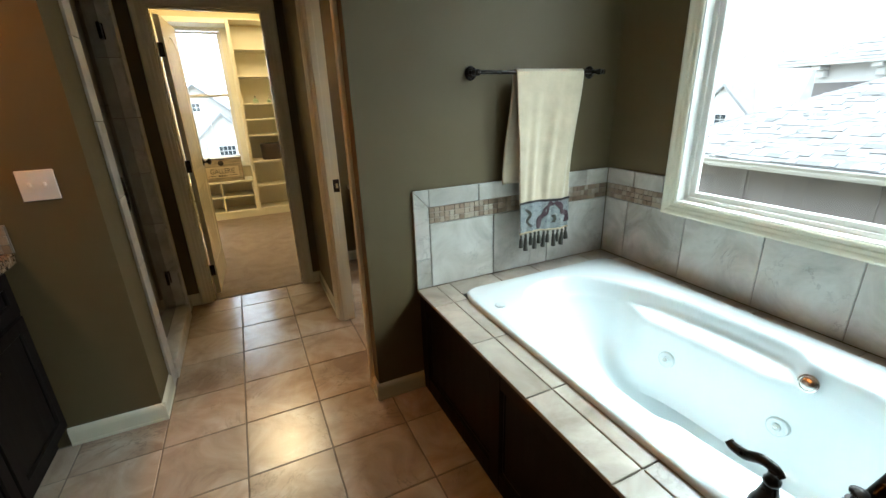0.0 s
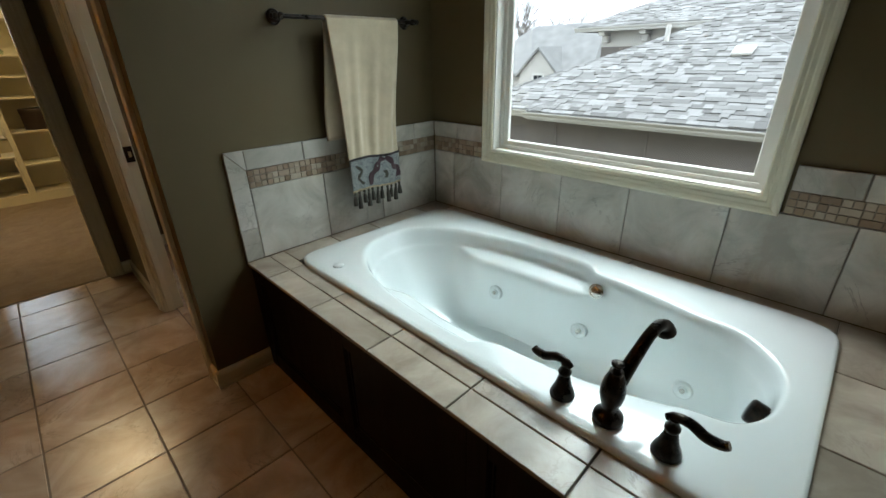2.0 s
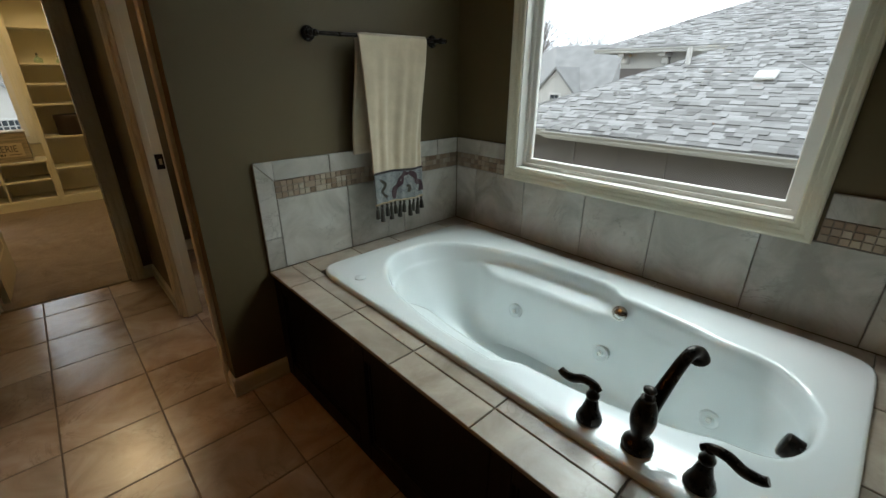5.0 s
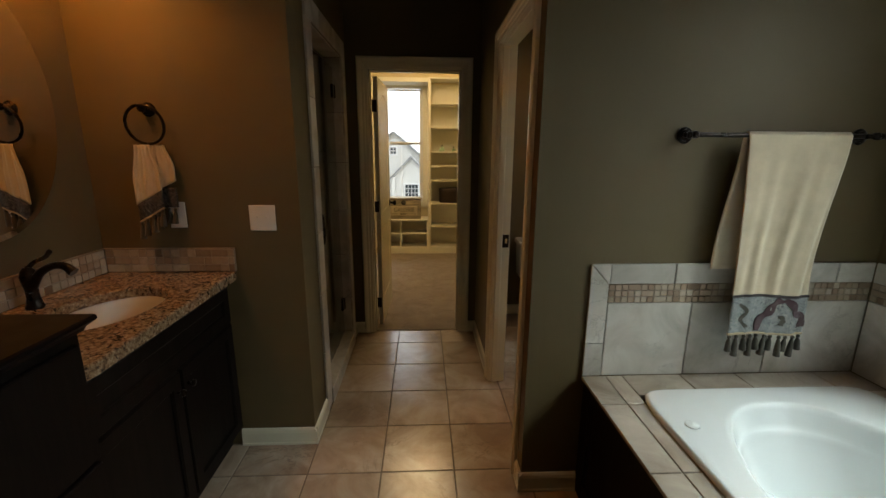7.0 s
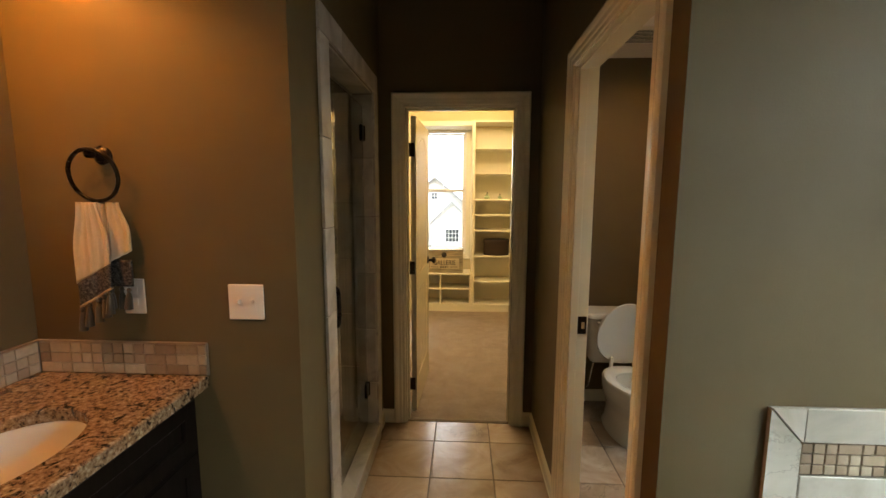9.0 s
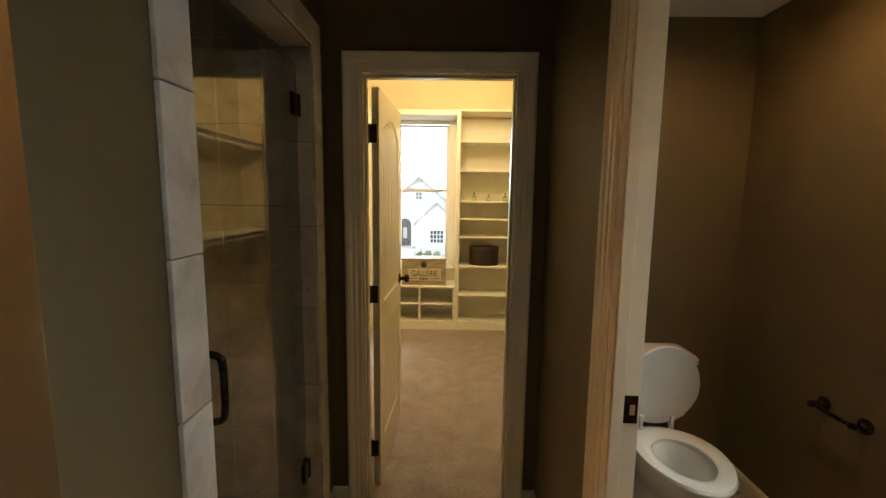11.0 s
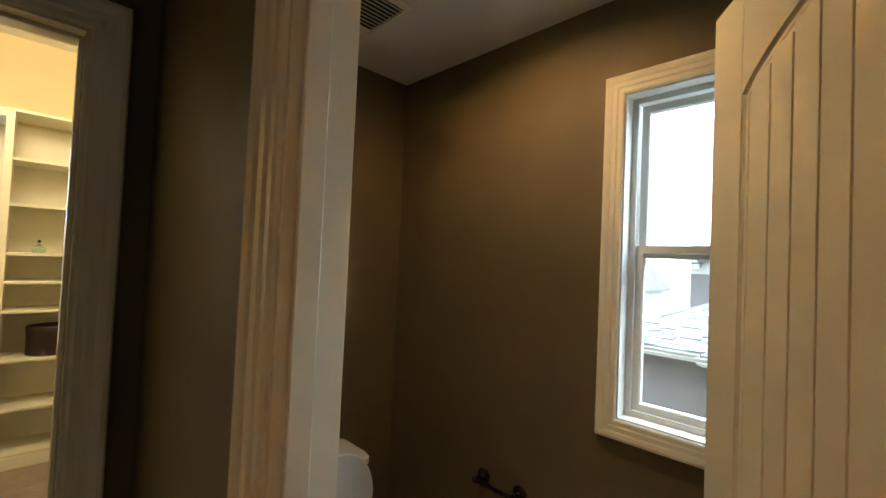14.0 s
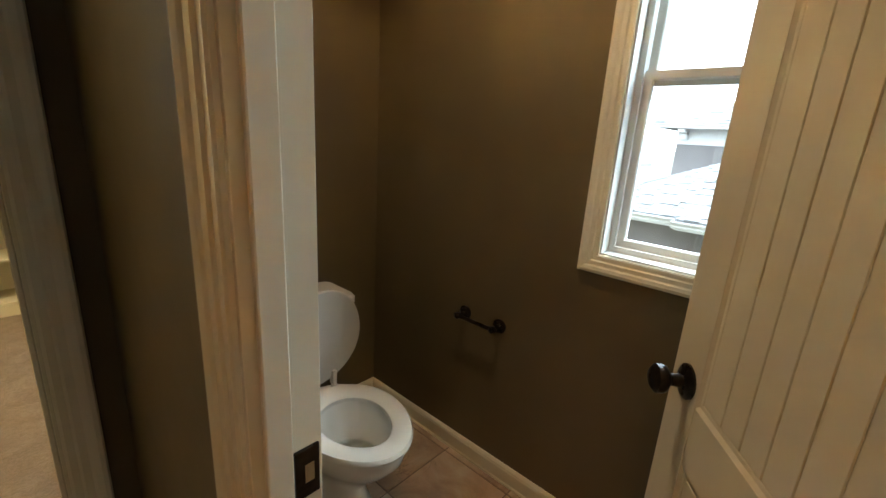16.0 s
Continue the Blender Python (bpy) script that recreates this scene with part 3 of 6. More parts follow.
    for side in (1, -1):
        km = m @ Matrix.Translation((width - 0.062, 0.985, 0.0 if side == 1 else -t))
        if side == -1:
            km = km @ pose(0, 0, 0, 180, 0, 0)
        knob = part("door_knob", lathe(bmesh.new(), [(0.033, 0), (0.033, 0.004), (0.028, 0.008), (0.013, 0.011), (0.011, 0.03), (0.014, 0.034), (0.024, 0.039), (0.0275, 0.047), (0.0265, 0.057), (0.018, 0.064), (0.004, 0.067)], km, 28), M_BRONZE, d, "round dark bronze door knob", True)
    for hz in (0.20, 1.02, 1.80):
        bm = tube(bmesh.new(), [m @ Vector((-0.004, hz - 0.045, -t - plate - 0.002)), m @ Vector((-0.004, hz + 0.045, -t - plate - 0.002))], 0.0065, 10)
        bx(bm, -0.006, -0.0005, hz - 0.044, hz + 0.044, -t - plate, -0.004 - plate * 0.45, 0.001, m)
        part("hinge", bm, M_BRONZE, d, "dark bronze butt hinge", False)
    return d


def leaf(hx, hy, degrees, up=0.012):
    """The frame of a door leaf hung at (hx, hy) and pointing that way, its face to the left of it or right of it."""
    a = radians(degrees)
    x, y = Vector((math.cos(a), math.sin(a), 0)), Vector((0, 0, 1))
    return Matrix.Translation((hx, hy, up)) @ Matrix((x, y, x.cross(y))).transposed().to_4x4()


closet_leaf = leaf(-0.292, 3.692, DOOR1)
closet_door = panel_door("door_1", closet_leaf, 0.655, 2.015, "cream painted arched plank door standing open", 0.012)
closet_door["kind"] = "structure"
a = radians(DOOR2)
x_ax = Vector((math.cos(a), math.sin(a), 0))
wc_leaf = Matrix.Translation((0.603, 2.006, 0.012)) @ Matrix((x_ax, Vector((0, 0, 1)), x_ax.cross(Vector((0, 0, 1))))).transposed().to_4x4()
wc_door = panel_door("door_2", wc_leaf, 0.73, 2.015, "cream painted arched plank door half open into the toilet room")
wc_door["kind"] = "structure"


# windows
def window(name, m, hole, depth, label, sashes, casing_profile=SLIM, grille=False, set_back=0.075):
    """m: x across, y up, z into the room, at the wall's face. hole: u, u, v, v. sashes: v spans."""
    u0, u1, v0, v1 = hole
    win = thing(name, tuple(m @ Vector(((u0 + u1) / 2, v0, 0))), label, "window")
    win["kind"] = "structure"
    if casing_profile:
        part("casing", casing(bmesh.new(), m, u0 + 0.006, u1 - 0.006, v0 + 0.006, v1 - 0.006, casing_profile), M_TRIM, win, "cream moulded window casing")
    lin = bmesh.new()
    prof = [(0, 0.001), (0, -depth), (-0.012, -depth), (-0.012, 0.001)]
    casing(lin, m, u0, u1, v0, v1, prof)
    part("jamb_liner", lin, M_VINYL, win)
    fr = bmesh.new()
    f = 0.026
    casing(fr, m, u0 + 0.012, u1 - 0.012, v0 + 0.012, v1 - 0.012, [(0, -set_back), (0, -set_back - 0.05), (-0.012, -set_back - 0.05), (-0.012, -set_back - 0.012), (-0.018, -set_back - 0.008), (-0.018, -set_back)])
    part("window_frame", fr, M_VINYL, win)
    a0, a1 = u0 + 0.030, u1 - 0.030
    for k, (s0, s1) in enumerate(sashes):
        back = -set_back - 0.010 - 0.022 * k
        s = bmesh.new()
        casing(s, m, a0 + f, a1 - f, s0 + f, s1 - f, [(0, back - 0.004), (0.004, back), (f, back), (f, back - 0.022), (0, back - 0.022)])
        sash = part("sash", s, M_VINYL, win, "pale vinyl sash")
        pane = bmesh.new()
        bx(pane, a0 + f - 0.004, a1 - f + 0.004, s0 + f - 0.004, s1 - f + 0.004, back - 0.014, back - 0.010, 0, m)
        p = part("pane", pane, M_GLASS, sash)
        p.visible_shadow = False
        if grille:
            g = bmesh.new()
            c = (a0 + a1) / 2
            bx(g, c - 0.003, c + 0.003, s0 + f, s1 - f, back - 0.022, back - 0.016, 0, m)
            part("grille_bar", g, M_VINYL, sash)
    return win


m_tub = facing((X_WIN, 0, 0), (-1, 0, 0))
flip = lambda h: (-h[1], -h[0], h[2], h[3])
window("window_1", m_tub, flip(TUBWIN), 0.13, "large fixed window with a cream moulded casing above the tub", [(TUBWIN[2] + 0.03, TUBWIN[3] - 0.03)], SLIM, False, 0.05)
m_wc = facing((X_WC, 0, 0), (-1, 0, 0))
mid = 1.60
w2 = window("window_2", m_wc, flip(WCWIN), 0.14, "narrow double-hung window with a cream moulded casing", [(WCWIN[2] + 0.03, mid + 0.02), (mid - 0.02, WCWIN[3] - 0.03)], SLIM, False, 0.05)
m_cl = facing((0, 6.65, 0), (0, -1, 0))
w3 = window("window_3", m_cl, CLOSETWIN, 0.14, "tall double-hung closet window in a cream niche", [(CLOSETWIN[2] + 0.03, 1.605), (1.565, CLOSETWIN[3] - 0.03)], CASING, True, 0.04)

# ---------------------------------------------------------------- bathtub corner
RIM = 0.583
TUB_X0, TUB_X1, TUB_Y0, TUB_Y1 = 0.872, 1.802, -0.092, 1.697
step = lambda t: max(0.0, min(1.0, t)) ** 2 * (3 - 2 * max(0.0, min(1.0, t)))


def tub_outline(k, n, shrink=0.0, back=0.0, arm=0.0):
    """A point of the basin's edge: an oval with a faucet ledge and an arm rest."""
    a = 2 * math.pi * k / n
    c, s = math.cos(a), math.sin(a)
    c, s = math.copysign(abs(c) ** 0.85, c), math.copysign(abs(s) ** 0.85, s)
    y = 0.79 + (0.80 - shrink * 0.9) * s - back * max(0.0, s) ** 2
    if c < 0:
        x = 1.322 + (0.378 - shrink) * c + 0.055 * step((0.74 - y) / 0.08) * min(1, -c * 2) * step((y - 0.02) / 0.15)
        x += arm * step((y - 0.62) / 0.10) * step((1.38 - y) / 0.22) * min(1.0, -c * 1.6)
    else:
        x = 1.322 + (0.365 - shrink) * c - 0.055 * step((0.71 - y) / 0.07) * min(1, c * 2) * step((y - 0.10) / 0.2)
        x -= arm * step((y - 0.62) / 0.10) * step((1.38 - y) / 0.22) * min(1.0, c * 1.6)
    return x, y


def tub_outer(k, n, inset, z, r=0.035):
    """A point of the rounded rectangular rim, on the same ray as the basin's edge."""
    ox, oy = tub_outline(k, n)
    cx, cy = (TUB_X0 + TUB_X1) / 2, (TUB_Y0 + TUB_Y1) / 2
    hx, hy = (TUB_X1 - TUB_X0) / 2 - inset, (TUB_Y1 - TUB_Y0) / 2 - inset
    dx, dy = ox - cx, oy - cy
    f = 1 / ((abs(dx) / hx) ** 16 + (abs(dy) / hy) ** 16) ** (1 / 16)
    return (cx + dx * f, cy + dy * f, z)


tub = thing("bathtub", (1.337, 0.80, 0.0), "glossy white acrylic whirlpool bathtub set into a tiled deck", "bathtub")
N = 144
loops = [[tub_outer(k, N, 0.0, 0.564) for k in range(N)], [tub_outer(k, N, 0.0, RIM - 0.010) for k in range(N)], [tub_outer(k, N, 0.004, RIM - 0.003) for k in range(N)], [tub_outer(k, N, 0.012, RIM) for k in range(N)]]
for f in (0.35, 0.7, 0.96):
    loops.append([Vector(tub_outer(k, N, 0.012, RIM)).lerp(Vector((*tub_outline(k, N, -0.012), RIM)), f) for k in range(N)])
for shrink, back, arm, z in ((-0.006, 0, 0, RIM - 0.001), (0.002, 0, 0, RIM - 0.006), (0.010, 0, 0.0, RIM - 0.020), (0.015, 0.008, 0.0, 0.540), (0.020, 0.014, 0.0, 0.520), (0.023, 0.018, 0.012, 0.508), (0.025, 0.022, 0.075, 0.502), (0.027, 0.026, 0.092, 0.496), (0.029, 0.03, 0.099, 0.484), (0.033, 0.04, 0.100, 0.46), (0.042, 0.07, 0.094, 0.40), (0.054, 0.11, 0.086, 0.33), (0.070, 0.15, 0.075, 0.26), (0.095, 0.20, 0.06, 0.205), (0.13, 0.24, 0.04, 0.175), (0.18, 0.28, 0.02, 0.166), (0.26, 0.30, 0.0, 0.163), (0.33, 0.30, 0.0, 0.162)):
    loops.append([(*tub_outline(k, N, shrink, back, arm), z) for k in range(N)])
part("shell", rings(bmesh.new(), loops, True, (False, True)), M_ACRYLIC, tub, "", True)
for y, z in ((1.07, 0.365), (0.655, 0.335), (0.235, 0.315)):
    spot = min((tub_outline(k, N, 0.052, 0.105, 0.087) for k in range(N // 4 * -1, N // 4)), key=lambda p: abs(p[1] - y))
    jm = facing((spot[0] - 0.002, y, z), (-1, 0, 0.16))
    jet = part("jet", lathe(bmesh.new(), [(0.034, -0.03), (0.034, 0.004), (0.029, 0.008), (0.022, 0.005), (0.014, 0.003), (0.013, 0.009), (0.004, 0.010)], jm, 24), M_ACRYLIC, tub, "white whirlpool jet", True)
    part("nozzle", lathe(bmesh.new(), [(0.009, 0.009), (0.009, 0.014), (0.005, 0.015)], jm, 14), M_CHROME, jet, "grey jet nozzle", True)
part("control_button", lathe(bmesh.new(), [(0.030, 0), (0.030, 0.004), (0.024, 0.006), (0.022, 0.004), (0.016, 0.006), (0.003, 0.006)], facing((1.590, 0.62, 0.524), (-1, 0, 0.45)), 24), M_CHROME, tub, "round chrome air control", True)
part("control_button", lathe(bmesh.new(), [(0.023, 0), (0.023, 0.004), (0.018, 0.007), (0.010, 0.006), (0.003, 0.009)], pose(0.955, 1.47, RIM - 0.0005), 24), M_ACRYLIC, tub, "white round air control", True)
om = facing((1.30, 0.042, 0.515), (0, 1, 0.25))
part("overflow_plate", lathe(bmesh.new(), [(0.034, -0.03), (0.034, 0.003), (0.029, 0.008), (0.012, 0.010), (0.002, 0.010)], om, 24), M_BRONZE, tub, "dark bronze overflow plate", True)


def tub_handle(y, swing):
    h = thing("lever_valve", (0.942, y, RIM), "dark bronze lever valve on the white tub rim", "faucet", "tub valves")
    part("base", lathe(bmesh.new(), [(0.031, 0), (0.032, 0.005), (0.029, 0.012), (0.028, 0.018), (0.022, 0.030), (0.017, 0.050), (0.0135, 0.066), (0.0165, 0.071), (0.0165, 0.078), (0.012, 0.084), (0.011, 0.094), (0.013, 0.100), (0.007, 0.106)], pose(0.942, y, RIM + 0.0005), 24), M_BRONZE, h, "", True)
    d = Vector((0.1, swing, 0)).normalized()
    p0 = Vector((0.942, y, RIM + 0.100))
    pts = [p0 - d * 0.016 - Vector((0, 0, 0.004)), p0 + Vector((0, 0, 0.006)), p0 + d * 0.030 + Vector((0, 0, 0.004)), p0 + d * 0.060 - Vector((0, 0, 0.012)), p0 + d * 0.088 - Vector((0, 0, 0.014)), p0 + d * 0.100 - Vector((0, 0, 0.008))]
    path = smooth_path(pts, 6)
    part("lever", tube(bmesh.new(), path, [0.0075 + 0.0035 * math.sin(math.pi * i / (len(path) - 1)) + 0.002 * (i / len(path)) for i in range(len(path))], 12), M_BRONZE, h, "", True)
    return h


tub_handle(0.402, 1)
tub_handle(0.147, -1)
sp = thing("tub_spout", (0.944, 0.281, RIM), "dark bronze arched tub spout on the white rim", "faucet")
part("body", lathe(bmesh.new(), [(0.034, 0), (0.036, 0.006), (0.034, 0.018), (0.026, 0.026), (0.019, 0.034), (0.018, 0.040), (0.024, 0.055), (0.0285, 0.078), (0.0285, 0.098), (0.024, 0.120), (0.018, 0.136), (0.015, 0.140), (0.016, 0.146), (0.009, 0.148), (0.008, 0.158), (0.0145, 0.164), (0.0145, 0.168), (0.006, 0.173)], pose(0.944, 0.281, RIM + 0.0005), 28), M_BRONZE, sp, "", True)
path = smooth_path([(0.950, 0.279, RIM + 0.095), (0.975, 0.272, RIM + 0.130), (1.002, 0.262, RIM + 0.176), (1.030, 0.253, RIM + 0.214), (1.060, 0.246, RIM + 0.228), (1.086, 0.240, RIM + 0.217), (1.096, 0.237, RIM + 0.196)], 6)
part("spout", tube(bmesh.new(), path, [0.020 - 0.006 * math.sin(math.pi * min(1, i / (len(path) * 0.6)) / 2) + (0.009 * step((i / len(path) - 0.72) / 0.25)) for i in range(len(path))], 16), M_BRONZE, sp, "", True)

# wooden apron
apron = thing("tub_apron", (0.735, 0.83, 0.0), "dark espresso wood panelled apron under the tiled tub deck", "panel")
YA, YB = -0.17, Y_TUB - 0.003
part("board", block(0.742, 0.757, YA, YB, 0.002, 0.545), M_ESPRESSO, apron)
for y in (YA, 0.47, 1.11, YB - 0.07):
    part("stile", block(0.726, 0.7425, y + 0.001, y + 0.069, 0.003, 0.543, 0.002), M_ESPRESSO, apron)
for y0, y1 in ((YA + 0.07, 0.47), (0.54, 1.11), (1.18, YB - 0.07)):
    part("rail", block(0.7265, 0.7424, y0, y1, 0.003, 0.09, 0.002), M_ESPRESSO, apron)
    part("rail", block(0.7265, 0.7424, y0, y1, 0.475, 0.543, 0.002), M_ESPRESSO, apron)
    bm = bmesh.new()
    casing(bm, facing((0.7424, (y0 + y1) / 2, 0), (-1, 0, 0)), -(y1 - y0) / 2 + 0.016, (y1 - y0) / 2 - 0.016, 0.106, 0.459, [(0, 0), (0.003, 0.006), (0.009, 0.004), (0.016, 0.013), (0.016, 0)])
    part("panel_bead", bm, M_ESPRESSO, apron)

# tiled deck and wainscot
deck = structure("tub_deck", bx(bx(bx(block(0.716, 0.882, -0.215, Y_TUB - 0.002, 0.5455, 0.556), 1.79, X_WIN - 0.002, -0.215, Y_TUB - 0.002, 0.5455, 0.556), 0.882, 1.79, 1.685, Y_TUB - 0.002, 0.5455, 0.556), 0.882, 1.79, -0.215, -0.080, 0.5455, 0.556), M_PALEGROUT, "grey-beige tiled ledge round the bathtub", "ledge")
ZD, TD = 0.5595, 0.009
rows = []
ys = [-0.215, -0.085, 0.258, 0.600, 0.942, 1.284, 1.626, Y_TUB - 0.012]
for a, b in zip(ys, ys[1:]):
    rows.append(((0.7605, (a + b) / 2, ZD), (0.097, b - a - 0.005, TD)))
    rows.append(((0.847, (a + b) / 2, ZD), (0.068, b - a - 0.005, TD)))
for a, b in ((0.882, 1.13), (1.13, 1.37), (1.37, 1.712), (1.712, X_WIN - 0.012)):
    rows.append((((a + b) / 2, 1.757, ZD), (b - a - 0.005, 0.146, TD)))
for a, b in ((0.882, 1.22), (1.22, 1.56), (1.56, X_WIN - 0.012)):
    rows.append((((a + b) / 2, -0.1475, ZD), (b - a - 0.005, 0.129, TD)))
for a, b in zip([-0.082, 0.258, 0.600, 0.942, 1.284, 1.682], [0.258, 0.600, 0.942, 1.284, 1.682]):
    rows.append(((1.84, (a + b) / 2, ZD), (0.092, b - a - 0.005, TD)))
pieces("tile", rows, deck, M_DECKTILE)

Z0, Z1, Z2, Z3 = 0.566, 0.885, 0.963, 1.046


def wainscot(name, to, length, joints, band_spans, top_joints, tall, label, skip_mosaic=False):
    """to(u, z, off): a place on the wall. Big tiles below, a mosaic band, a border on top."""
    board = structure(name, bmesh.new(), M_PALEGROUT, label, "wall tile")
    bm = bmesh.new()

    def slab(u0, u1, z0, z1, d0, d1):
        p, q = Vector(to(u0, z0, d0)), Vector(to(u1, z1, d1))
        return ((p + q) / 2, (abs(q.x - p.x), abs(q.y - p.y), abs(q.z - p.z)))

    (c, s) = slab(0, length, Z0 - 0.004, Z1, 0.0005, 0.004)
    bx(bm, c.x - s[0] / 2, c.x + s[0] / 2, c.y - s[1] / 2, c.y + s[1] / 2, c.z - s[2] / 2, c.z + s[2] / 2)
    for u0, u1 in band_spans:
        (c, s) = slab(u0, u1, Z1, Z3, 0.0005, 0.004)
        bx(bm, c.x - s[0] / 2, c.x + s[0] / 2, c.y - s[1] / 2, c.y + s[1] / 2, c.z - s[2] / 2, c.z + s[2] / 2)
    bm.to_mesh(board.data)
    bm.free()
    g = 0.0022
    big = [slab(a + g, b - g, Z0, Z1 - g, 0.003, 0.012) for a, b in zip(joints, joints[1:])]
    for u0, u1 in band_spans:
        cuts = [u0, *[t for t in top_joints if u0 + 0.03 < t < u1 - 0.03], u1]
        big += [slab(a + g, b - g, Z2 + g, Z3, 0.003, 0.013) for a, b in zip(cuts, cuts[1:])]
    pieces("tile", big, board, M_WALLTILE)
    small = []
    for u0, u1 in band_spans:
        n = max(1, round((u1 - u0) / 0.0265))
        w = (u1 - u0) / n
        for r in range(3):
            h = (Z2 - Z1) / 3
            k = 0
            while k < n:
                wide = 2 if (k * 7 + r * 5 + n) % 9 == 0 and k + 1 < n else 1
                small.append(slab(u0 + w * k + 0.0012, u0 + w * (k + wide) - 0.0012, Z1 + h * r + 0.0014, Z1 + h * (r + 1) - 0.0014, 0.003, 0.010))
                k += wide
    if skip_mosaic:
        bm = bmesh.new()
        for c, s in small:
            bx(bm, c.x - s[0] / 2, c.x + s[0] / 2, c.y - s[1] / 2, c.y + s[1] / 2, c.z - s[2] / 2, c.z + s[2] / 2)
        tagged(part("mosaic_band", bm, M_MOSAIC, board), kind="stuff")
    else:
        pieces("mosaic_tile", small, board, M_MOSAIC, 0.0012)
    return board, slab


X_T = 0.716
board_end, slab_end = wainscot("wall_tile_end", lambda u, z, d: (0.792 + u, Y_TUB - d, z), X_WIN - 0.792, [0, 0.350, 0.692, X_WIN - 0.804], [(0, X_WIN - 0.804)], [0.265, 0.60, 0.94], 0, "grey stone tiles with a brown mosaic band at the tub foot")
# upright border at the free end, with a mitred corner
bm = bx(block(X_T, 0.792, Y_TUB - 0.004, Y_TUB - 0.0005, Z0 - 0.004, Z3 - 0.002), X_T + 0.002, 0.7925, Y_TUB - 0.0042, Y_TUB - 0.001, Z0, Z3 - 0.004)
part("border_backing", bm, M_PALEGROUT, board_end)


def mitre(name, corners):
    bm = bmesh.new()
    rings(bm, [[(x, Y_TUB - d, z) for x, z in corners] for d in (0.003, 0.013)])
    return part(name, bm, M_WALLTILE, board_end)


mitre("tile", [(X_T, Z0), (0.7895, Z0), (0.7895, 0.708), (X_T, 0.708)])
mitre("tile", [(X_T, 0.7125), (0.7895, 0.7125), (0.7895, Z2 - 0.001), (X_T, Z3 - 0.004)])
mitre("tile", [(0.791, Z2 + 0.003), (0.7925, Z2 + 0.003), (0.7925, Z3), (X_T + 0.003, Z3)])
board_win, _ = wainscot("wall_tile_window", lambda u, z, d: (X_WIN - d, Y_TUB - 0.013 - u, z), 2.043, [0, 0.155, 0.495, 0.842, 1.159, 1.523, 1.865, 2.043], [(0, 0.355), (1.672, 2.043)], [0.18, 1.85], 0, "grey stone tiles with a brown mosaic band under the window")
board_head, _ = wainscot("wall_tile_head", lambda u, z, d: (X_WIN - 0.013 - u, -0.218 + d, z), 1.17, [0, 0.3, 0.642, 0.984, 1.17], [(0, 1.17)], [0.2, 0.54, 0.88], 0, "grey stone tiles with a brown mosaic band at the tub head", True)


# towel bar and bath towel
def mount(parent, x, y, z, ny, reach, name="mount"):
    mm = facing((x, y, z), ny)
    return part(name, lathe(bmesh.new(), [(0.029, 0.0005), (0.030, 0.006), (0.027, 0.010), (0.022, 0.012), (0.021, 0.017), (0.014, 0.022), (0.010, 0.030), (0.009, reach - 0.014), (0.013, reach - 0.008), (0.014, reach), (0.013, reach + 0.008), (0.006, reach + 0.014)], mm, 24), M_BRONZE, parent, "", True)


ZB, YB_BAR = 1.537, Y_TUB - 0.066
bar = thing("towel_bar", (1.36, Y_TUB, ZB), "dark bronze towel bar on the taupe wall", "towel bar")
mount(bar, 1.022, Y_TUB, ZB, (0, -1, 0), 0.066)
mount(bar, 1.702, Y_TUB, ZB, (0, -1, 0), 0.066)
part("rod", tube(bmesh.new(), [(1.022, YB_BAR, ZB), (1.702, YB_BAR, ZB)], 0.0085, 14), M_BRONZE, bar, "", True)
for x, s in ((1.022, -1), (1.702, 1)):
    part("finial", lathe(bmesh.new(), [(0.0085, 0), (0.012, 0.004), (0.012, 0.012), (0.008, 0.018), (0.011, 0.024), (0.005, 0.030)], facing((x, YB_BAR, ZB), (s, 0, 0)) @ pose(0, 0, 0.012), 16), M_BRONZE, bar, "", True)


def sheet(bm, point, nu, nv):
    vs = [[bm.verts.new(point(i / nu, j / nv)) for i in range(nu + 1)] for j in range(nv + 1)]
    for j in range(nv):
        for i in range(nu):
            bm.faces.new((vs[j][i], vs[j][i + 1], vs[j + 1][i + 1], vs[j + 1][i]))
    return bm


def solid(ob, thick):
    mod = ob.modifiers.new("thickness", "SOLIDIFY")
    mod.thickness, mod.offset = thick, 0.0
    return ob


def tassel(parent, x, y, z, length):
    part("tassel", lathe(bmesh.new(), [(0.002, 0), (0.006, -0.003), (0.0075, -0.009), (0.004, -0.015), (0.0065, -0.020), (0.010, -0.5 * length), (0.0125, -length), (0.003, -length + 0.001)], pose(x, y, z, random.uniform(-6, 6), random.uniform(-6, 6), 0), 12), M_TASSEL, parent, "olive thread tassel", True)


towel = thing("bath_towel", (1.40, YB_BAR, ZB), "cream bath towel with a brocade border and tassels on the bar", "towel")
fold = lambda u, v: 0.008 * math.sin(9.5 * u + 0.6) * step(v * 2.2) + 0.005 * math.sin(23 * u + 2 * v) * step(v * 1.3) + 0.003 * math.sin(41 * u + 5 * v) * v


def towel_front(u, v):
    z = ZB + 0.012 - v * (ZB + 0.012 - 0.935)
    w0, w1 = 1.214 + 0.026 * v, 1.598 - 0.052 * step(v * 1.1)
    pinch = 0.012 * step((v - 0.86) / 0.14)
    y = YB_BAR - 0.013 + (0.012 if v < 0.02 else 0.0) - 0.010 * v - fold(u, v) * (1 - 0.5 * step((v - 0.9) / 0.1))
    return (w0 + (w1 - w0) * u, y, z + 0.004 * math.sin(6 * u) * v)


